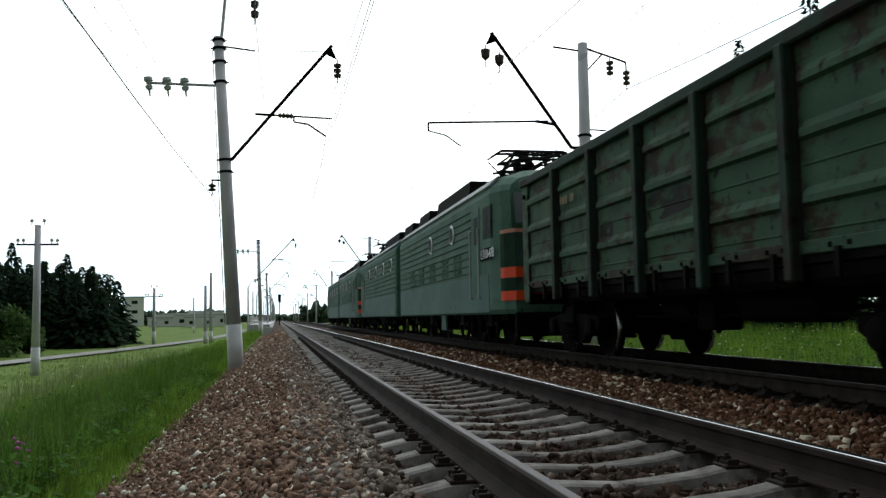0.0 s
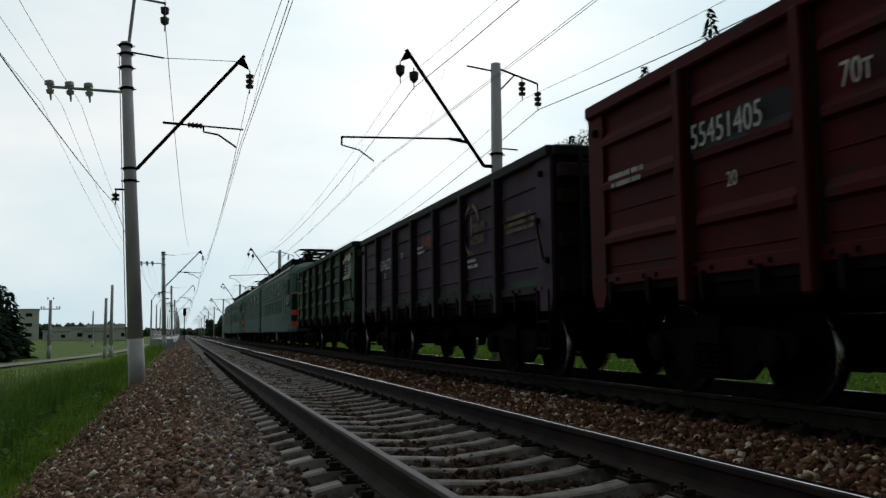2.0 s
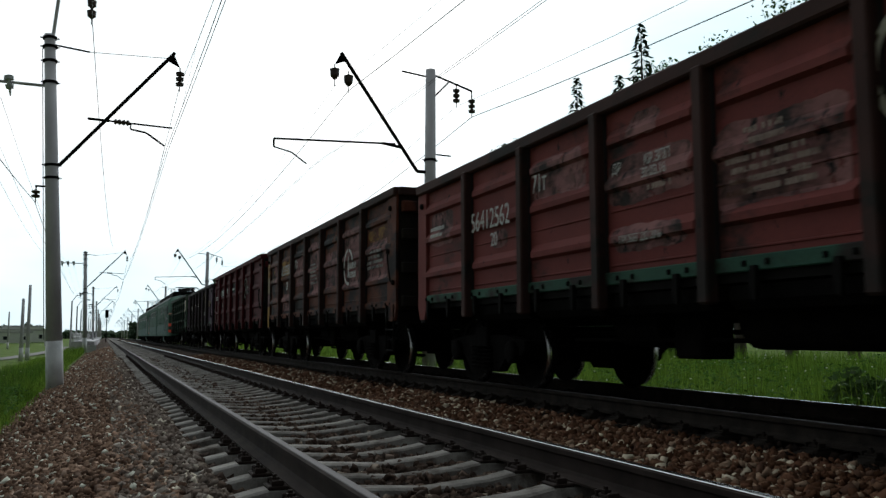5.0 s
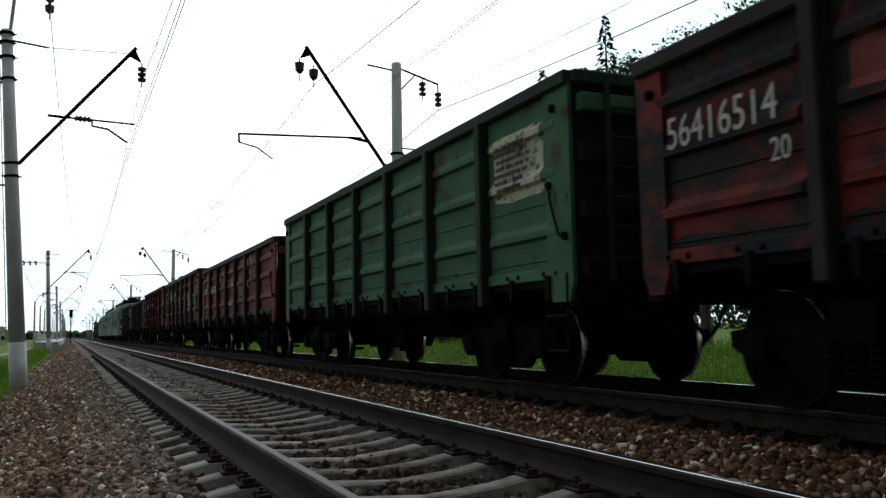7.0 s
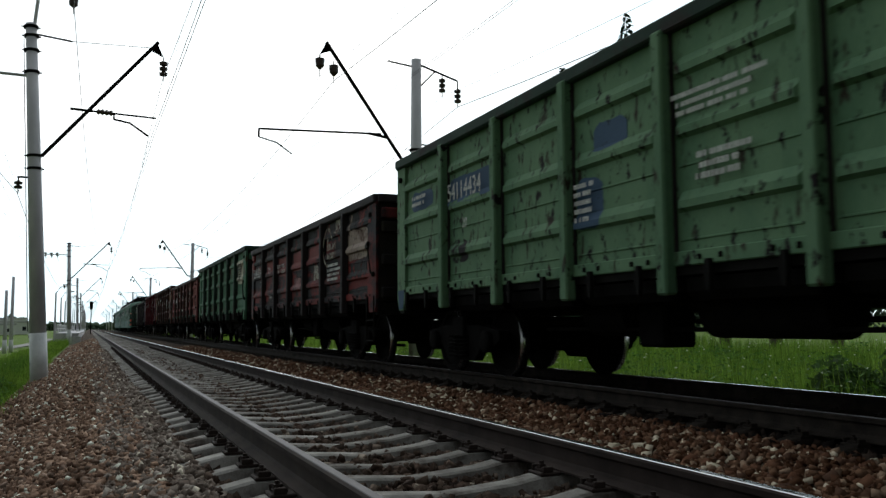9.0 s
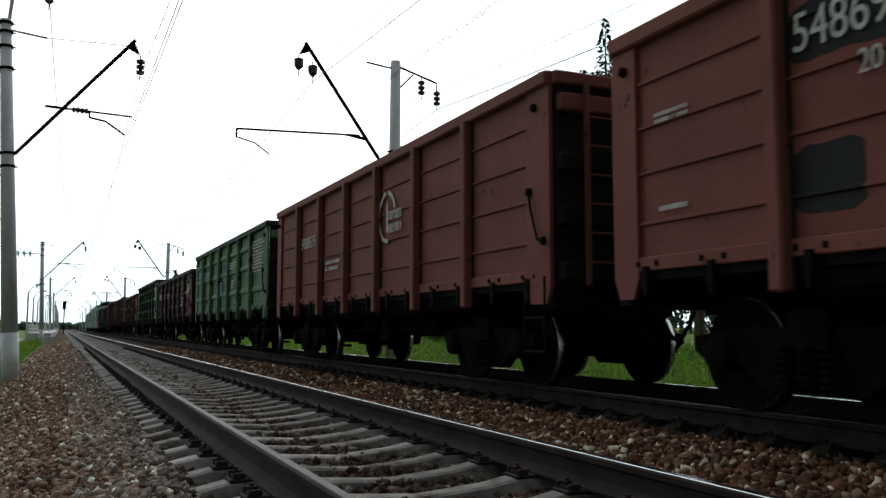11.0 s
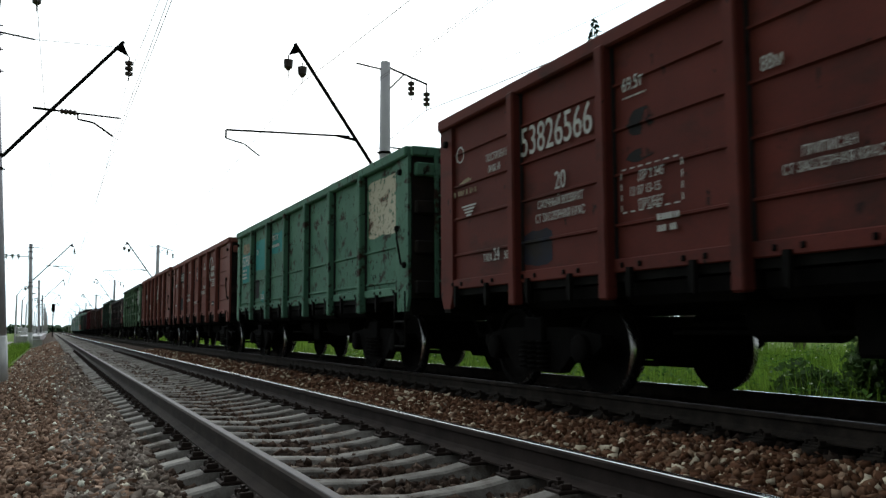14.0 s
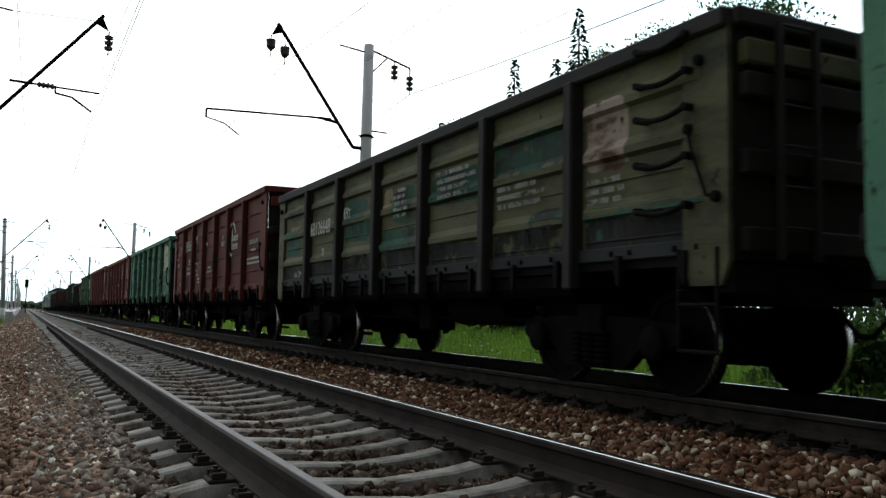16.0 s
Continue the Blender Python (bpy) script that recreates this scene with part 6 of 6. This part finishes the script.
weeds("leafy_weeds", M["weed"], 14000, strip(-1.75, -4.2, 4.5, 24, 1.2), 0.5, 0.085, "leafy dark green weeds in the tall grass")
weeds("leafy_weeds", M["weed"], 16000, strip(9.0, 18, 5, 36, 1.2), 0.7, 0.1, "leafy dark green weeds behind the far track")


def flowers(name, mat, count, region, height, size, label):
    rng = np.random.default_rng(count + 7)
    x, y = region(rng, count)
    z = np.array([bed(a) for a in x]) + height * rng.uniform(0.5, 1.1, count)
    pl = np.zeros((count, 4, 3))
    for i in range(3):
        pl[:, i, i] = size * rng.uniform(0.6, 1.3, count) * (1.0 if i < 2 else 0.5)
    pl[:, 3, 0], pl[:, 3, 1], pl[:, 3, 2] = x, y, z
    return scatter_mesh(name, mat, OCT_V, OCT_F, pl, "stuff", label, "flowers")


flowers("white_flowers", M["flower"], 300, strip(9.3, 20, 5, 40), 0.75, 0.03, "small white umbel flowers in the tall grass")
flowers("white_flowers", M["flower"], 60, strip(-2.2, -8, 8, 40), 0.45, 0.03, "small white flowers in the meadow")
flowers("pink_flowers", M["pink_flower"], 14, lambda r, n: (r.normal(-2.35, 0.06, n), r.normal(8.9, 0.08, n)), 0.62, 0.035, "pink fireweed blossom in the grass")


def spruce(x, y, height, radius, seed, dense=1.0, label="dark green spruce tree with drooping branches", frond=0.42):
    rng = np.random.default_rng(seed)
    z0 = bed(x) - 0.1
    g = thing("spruce_tree", label, "tree", "spruces", at=Matrix.Translation((x, y, z0)))
    bm = bmesh.new()
    rod(bm, (0, 0, 0), (0, 0, height * 0.97), height * 0.016 + 0.03, 0.015, 8)
    part("trunk", bm, M["bark"], g)
    n = int(height * 13 * dense)
    pl = []
    for k in range(n):
        f = (k + rng.uniform(-2, 2)) / n
        f = min(max(f, 0.0), 0.995)
        zc = height * (0.05 + 0.94 * f)
        reach = radius * (1 - f) ** 0.9 * rng.uniform(0.55, 1.15) + 0.06
        a = k * 2.4 + rng.uniform(-0.4, 0.4)
        steps_n = max(1, int(reach / 0.36))
        for q in range(steps_n):
            u = (q + 0.7) / steps_n
            size = frond * rng.uniform(0.7, 1.25) * (0.42 + 0.58 * (1 - f))
            px, py = math.cos(a) * reach * u, math.sin(a) * reach * u
            pz = zc - reach * u * rng.uniform(0.15, 0.45)
            b = a + rng.uniform(-0.7, 0.7)
            ca, sa = math.cos(b), math.sin(b)
            ax = np.array([ca, sa, rng.uniform(-0.75, 0.05)]) * size
            ay = np.array([-sa, ca, rng.uniform(-0.5, 0.5)]) * size * 0.5
            az = np.array([0, 0, 1.0]) * size * 0.45
            pl.append([ax, ay, az, [px, py, pz]])
    V = [(-0.3, 0, 0.2), (0.35, 0.9, -0.3), (1.2, 0, -0.2), (0.35, -0.9, -0.3), (0.3, 0, 0.5)]
    F = [(0, 1, 4), (1, 2, 4), (2, 3, 4), (3, 0, 4)]
    crown = scatter_mesh("crown", M["spruce"], V, F, np.array(pl), "")
    crown.parent = g
    return g


def broadleaf(x, y, height, radius, seed, count=1400, leaf=0.2, label="broad-leaved tree with an open green crown", z0=None, low=0.25):
    rng = np.random.default_rng(seed)
    z0 = bed(x) - 0.1 if z0 is None else z0
    g = thing("broadleaf_tree", label, "tree", "broad-leaved trees", at=Matrix.Translation((x, y, z0)))
    bm = bmesh.new()
    rod(bm, (0, 0, 0), (0.1, 0.1, height * 0.6), height * 0.016 + 0.03, 0.05, 8)
    centres = []
    for k in range(11):
        a, f = rng.uniform(0, math.tau), rng.uniform(low, 1.0)
        r = radius * rng.uniform(0.25, 0.75) * (1.1 - 0.6 * f)
        c = np.array([math.cos(a) * r, math.sin(a) * r, height * (0.12 + 0.82 * f)])
        centres.append((c, radius * rng.uniform(0.3, 0.5)))
        rod(bm, (0.05, 0.05, height * (0.15 + 0.35 * f)), tuple(c), 0.05, 0.015, 5)
    part("trunk", bm, M["bark"], g)
    pl = []
    for k in range(count):
        c, r = centres[rng.integers(len(centres))]
        d = rng.normal(size=3)
        d = d / np.linalg.norm(d) * r * rng.uniform(0.3, 1.12)
        u, v = rng.normal(size=3), rng.normal(size=3)
        u /= np.linalg.norm(u)
        v -= u * (u @ v)
        v /= np.linalg.norm(v)
        s = leaf * rng.uniform(0.6, 1.4)
        pl.append([u * s, v * s * 0.7, np.cross(u, v) * s * 0.3, c + d])
    crown = scatter_mesh("crown", M["leaf"], [(-1, 0, 0), (0, -0.8, 0.3), (1, 0, 0), (0, 0.8, 0.3)], [(0, 1, 2), (0, 2, 3)], np.array(pl), "")
    crown.parent = g
    return g


rr = random.Random(5)
# trees behind the train
for az, dist, top_el, rad in ((31.0, 46, 17.4, 2.7), (35.35, 42, 20.6, 3.0), (33.8, 47, 17.4, 2.5), (26.0, 60, 13.2, 3.0), (25.0, 58, 12.4, 2.4)):
    a = radians(az)
    x, y = math.sin(a) * dist, math.cos(a) * dist
    spruce(x, y, 0.69 + dist * math.tan(radians(top_el)) - bed(x), rad, int(az * 10), 2.3, frond=0.5)
for az, dist, top_el, rad in ((38.5, 40, 18.8, 2.6), (41, 38, 19.3, 2.8), (44.0, 36, 20.5, 3.0), (47.5, 36, 21, 3.2), (25.2, 62, 13.2, 2.6), (27.3, 56, 13.2, 2.2), (22.5, 70, 11.0, 2.6), (16.8, 95, 8.2, 3.0), (11.0, 150, 5.0, 3.5), (29.0, 60, 13.0, 2.4), (20.0, 78, 9.9, 2.6), (23.8, 66, 12.0, 2.2), (36.8, 44, 18.2, 2.4), (32.4, 50, 15.6, 2.2)):
    a = radians(az)
    x, y = math.sin(a) * dist, math.cos(a) * dist
    broadleaf(x, y, 0.69 + dist * math.tan(radians(top_el)) - bed(x), rad, int(az * 10), 5000, 0.09)
for az, d, h, rad in ((48.5, 14.0, 1.0, 0.8), (51.5, 13.5, 1.3, 0.9), (55.0, 13.0, 1.5, 1.0)):
    a = radians(az)
    broadleaf(math.sin(a) * d, math.cos(a) * d, h, rad, int(az * 10), 3500, 0.06, "leafy green bush beside the far track", low=0.0)
# dense spruce wood beyond the meadow
for k in range(46):
    f = k / 45
    d = 72 + rr.uniform(0, 16)
    a = radians(-10.0 - 8.8 * f + rr.uniform(-0.15, 0.15))
    x, y = math.sin(a) * d, math.cos(a) * d
    el = 2.6 + 1.5 * min(1, f * 3) + rr.uniform(-0.9, 0.55)
    if k % 7 == 3:
        el += 0.5
    spruce(x, y, 0.69 + d * math.tan(radians(el)) + 1.1, 1.5 + rr.uniform(0, 0.5), 900 + k, 3.4, "dark spruce in a dense wood beyond the meadow", 0.62)
for az, d, el, rad in ((-17.6, 60, 1.6, 2.6), (-16.3, 58, 0.9, 2.0), (-18.6, 60, 2.2, 2.8), (-15.0, 62, -0.2, 1.4)):
    a = radians(az)
    x, y = math.sin(a) * d, math.cos(a) * d
    broadleaf(x, y, 0.69 + d * math.tan(radians(el)) + 1.1, rad, int(-az * 10), 2200, 0.16, "rounded green bush in front of the spruce wood", low=0.05)

# pale road across the meadow
bm = bmesh.new()
pts = [(-60, 28), (-30, 36), (-13.5, 44), (-10.4, 63), (-7.6, 84), (-6.3, 112), (-6.0, 170)]
left = [bm.verts.new((x - 0.8, y + 1.5, bed(x - 0.8) + 0.06)) for x, y in pts]
right = [bm.verts.new((x + 0.8, y - 1.5, bed(x + 0.8) + 0.06)) for x, y in pts]
for k in range(len(pts) - 1):
    bm.faces.new((left[k], right[k], right[k + 1], left[k + 1]))
tagged(new("road", finish(bm, "road", M["road"])), "pale gravel track along the meadow", "road", kind="structure")


def far_wood(name, az0, az1, dist, el0, el1, count, seed, label):
    """A distant wood: many leaf clumps under an uneven skyline."""
    rng = np.random.default_rng(seed)
    pl = []
    for k in range(count):
        a = radians(az0 + (az1 - az0) * rng.random())
        d = dist * rng.uniform(0.95, 1.15)
        crown = el0 + (el1 - el0) * (0.55 + 0.45 * noise.noise((math.degrees(a) * 2.2, seed, 0)) + 0.3 * noise.noise((math.degrees(a) * 7, seed, 5)))
        top = 0.69 + d * math.tan(radians(crown))
        s = dist * 0.0022 * rng.uniform(0.6, 1.3)
        z = -1 + (top + 1) * rng.random() ** 0.6
        th = rng.uniform(0, math.tau)
        pl.append([[math.cos(th) * s, math.sin(th) * s, 0], [-math.sin(th) * s, math.cos(th) * s, rng.uniform(-0.3, 0.3) * s], [0, 0, s * 1.2], [math.sin(a) * d, math.cos(a) * d, z]])
    return scatter_mesh(name, M["far_wood"], OCT_V, OCT_F, np.array(pl), "stuff", label, "wood")


far_wood("far_wood", -22, -3.2, 420, 0.1, 0.9, 9000, 3, "distant dark green woods on the horizon")
far_wood("far_wood", -3.2, 1.5, 800, 0.0, 0.4, 2500, 4, "distant dark green woods on the horizon")
far_wood("far_wood", 1.5, 6.5, 300, 0.1, 1.3, 5000, 6, "woods behind the far track")
far_wood("far_wood", 6.5, 60, 120, 0.5, 4.6, 16000, 8, "woods behind the far track")


def building(az, dist, width, depth, height, storeys, bays, wall_mat, label, name="apartment_building"):
    a = radians(az)
    x, y = math.sin(a) * dist, math.cos(a) * dist
    g = thing(name, label, "building", "", at=pose(x, y, -1, 0, 0, -az))
    bm = bmesh.new()
    box(bm, -width / 2, width / 2, 0, depth, 0, height, 0.05)
    part("wall", bm, wall_mat, g)
    bm = bmesh.new()
    box(bm, -width / 2 - 0.3, width / 2 + 0.3, -0.3, depth + 0.3, height, height + 0.5, 0.05)
    part("roof", bm, M["pole_concrete"], g)
    for s in range(storeys):
        for b in range(bays):
            bm = bmesh.new()
            cx, cz = -width / 2 + width * (b + 0.5) / bays, height * (s + 0.5) / storeys
            w, h = width / bays * 0.16, height / storeys * 0.17
            box(bm, cx - w, cx + w, -0.06, 0.02, cz - h, cz + h)
            part("window", bm, M["pane"], g)
    return g


M["white_wall"] = material("pale_rendered_wall", (0.7, 0.7, 0.69), (0.82, 0.82, 0.8), scale=0.3, fine=3, rough=0.9, bump=0.1)
building(-8.95, 380, 7.5, 14, 12.0, 3, 1, M["white_wall"], "tall pale concrete block far beyond the meadow")
building(-17.6, 150, 5, 12, 8.5, 3, 2, M["white_wall"], "pale block behind the trees")
for az, d, w, h in ((-6.6, 330, 14, 4.2), (-5.6, 300, 10, 3.6), (-4.6, 310, 12, 4.8), (-3.9, 280, 6, 3.4), (-7.4, 300, 8, 2.8), (-5.0, 250, 8, 2.6)):
    building(az, d, w, 8, h, 1, 2, M["white_wall"], "low white building in the distance", "low_building")

# platform beside the near track, its lamps and the signal
g = thing("platform", "low concrete station platform in the distance", "platform")
bm = bmesh.new()
box(bm, -3.6, -1.0, 112, 260, -1.2, 0.12, 0.03)
part("slab", bm, M["pole_concrete"], g)
for k in range(30):
    bm = bmesh.new()
    rod(bm, (-3.5, 113 + k * 4, 0.1), (-3.5, 113 + k * 4, 1.2), 0.05, n=6)
    part("railing_post", bm, M["whitewash"], g)
bm = bmesh.new()
for z in (0.65, 1.15):
    rod(bm, (-3.5, 113, z), (-3.5, 233, z), 0.035, n=6)
part("railing", bm, M["whitewash"], g)
for k in range(7):
    g = thing("platform_lamp", "tall concrete lamp post with a bent arm on the platform", "lamp post", "platform lamps", at=Matrix.Translation((-3.9 + 0.1 * k, 118 + 19 * k, 0)))
    bm = bmesh.new()
    rod(bm, (0, 0, -1), (0, 0, 5.2), 0.14, 0.09, 10)
    part("shaft", bm, M["pole_concrete"], g)
    bm = bmesh.new()
    rod(bm, (0, 0, 5.1), (0.5, 0, 5.9), 0.04)
    rod(bm, (0.5, 0, 5.9), (1.3, 0, 6.1), 0.04)
    box(bm, 1.2, 1.75, -0.12, 0.12, 6.03, 6.2, 0.03)
    part("lamp_head", bm, M["dark_steel"], g)
g = thing("railway_signal", "black railway colour-light signal on a mast", "railway signal", at=Matrix.Translation((0.35, 158, 0)))
bm = bmesh.new()
rod(bm, (0, 0, -0.6), (0, 0, 5.2), 0.09, 0.08, 8)
part("mast", bm, M["dark_steel"], g)
bm = bmesh.new()
box(bm, -0.28, 0.28, -0.12, 0.1, 3.9, 5.3, 0.08)
for z in (4.2, 4.6, 5.0):
    lathe(bm, (0, -0.12, z), (0, -1, 0), [(0, 0.16), (0.25, 0.17)], 12)
part("signal_head", bm, M["bogie"], g)
g = thing("relay_cabinet", "small whitewashed block at the end of the platform", "cabinet", at=Matrix.Translation((-0.9, 88, -0.7)))
bm = bmesh.new()
box(bm, -0.5, 0.3, 0, 0.6, -0.2, 0.55, 0.03)
part("body", bm, M["whitewash"], g)
bm = bmesh.new()
box(bm, -0.55, 0.35, -0.05, 0.65, 0.55, 0.62, 0.02)
part("lid", bm, M["pole_concrete"], g)


# ---------------------------------------------------------------- what moves
START, SPEED = 16.13, 10.528      # the first wagon's front at 0 s, and metres a second


def motions():
    for ob, back in TRAIN:
        walk(ob, [(t, pose(X_FAR, START + SPEED * t + back, 0, 0, 0, ob.get("turn", 0))) for t in (0.0, 4.0, 8.0, 12.0, 16.0)])
    turned = {}
    for w in WHEELS:
        key = (round(w.location.y, 3), round(w["radius"], 3))
        if key in turned:
            w.rotation_mode = "QUATERNION"
            w.animation_data_create()
            w.animation_data.action = turned[key].action
            w.animation_data.action_slot = turned[key].action_slot
            continue
        r = w["radius"]
        step = 2 / FPS
        walk(w, [(k * step, pose(*w.location, -math.degrees(SPEED * k * step / r), 0, 0)) for k in range(241)])
        turned[key] = w.animation_data


motions()
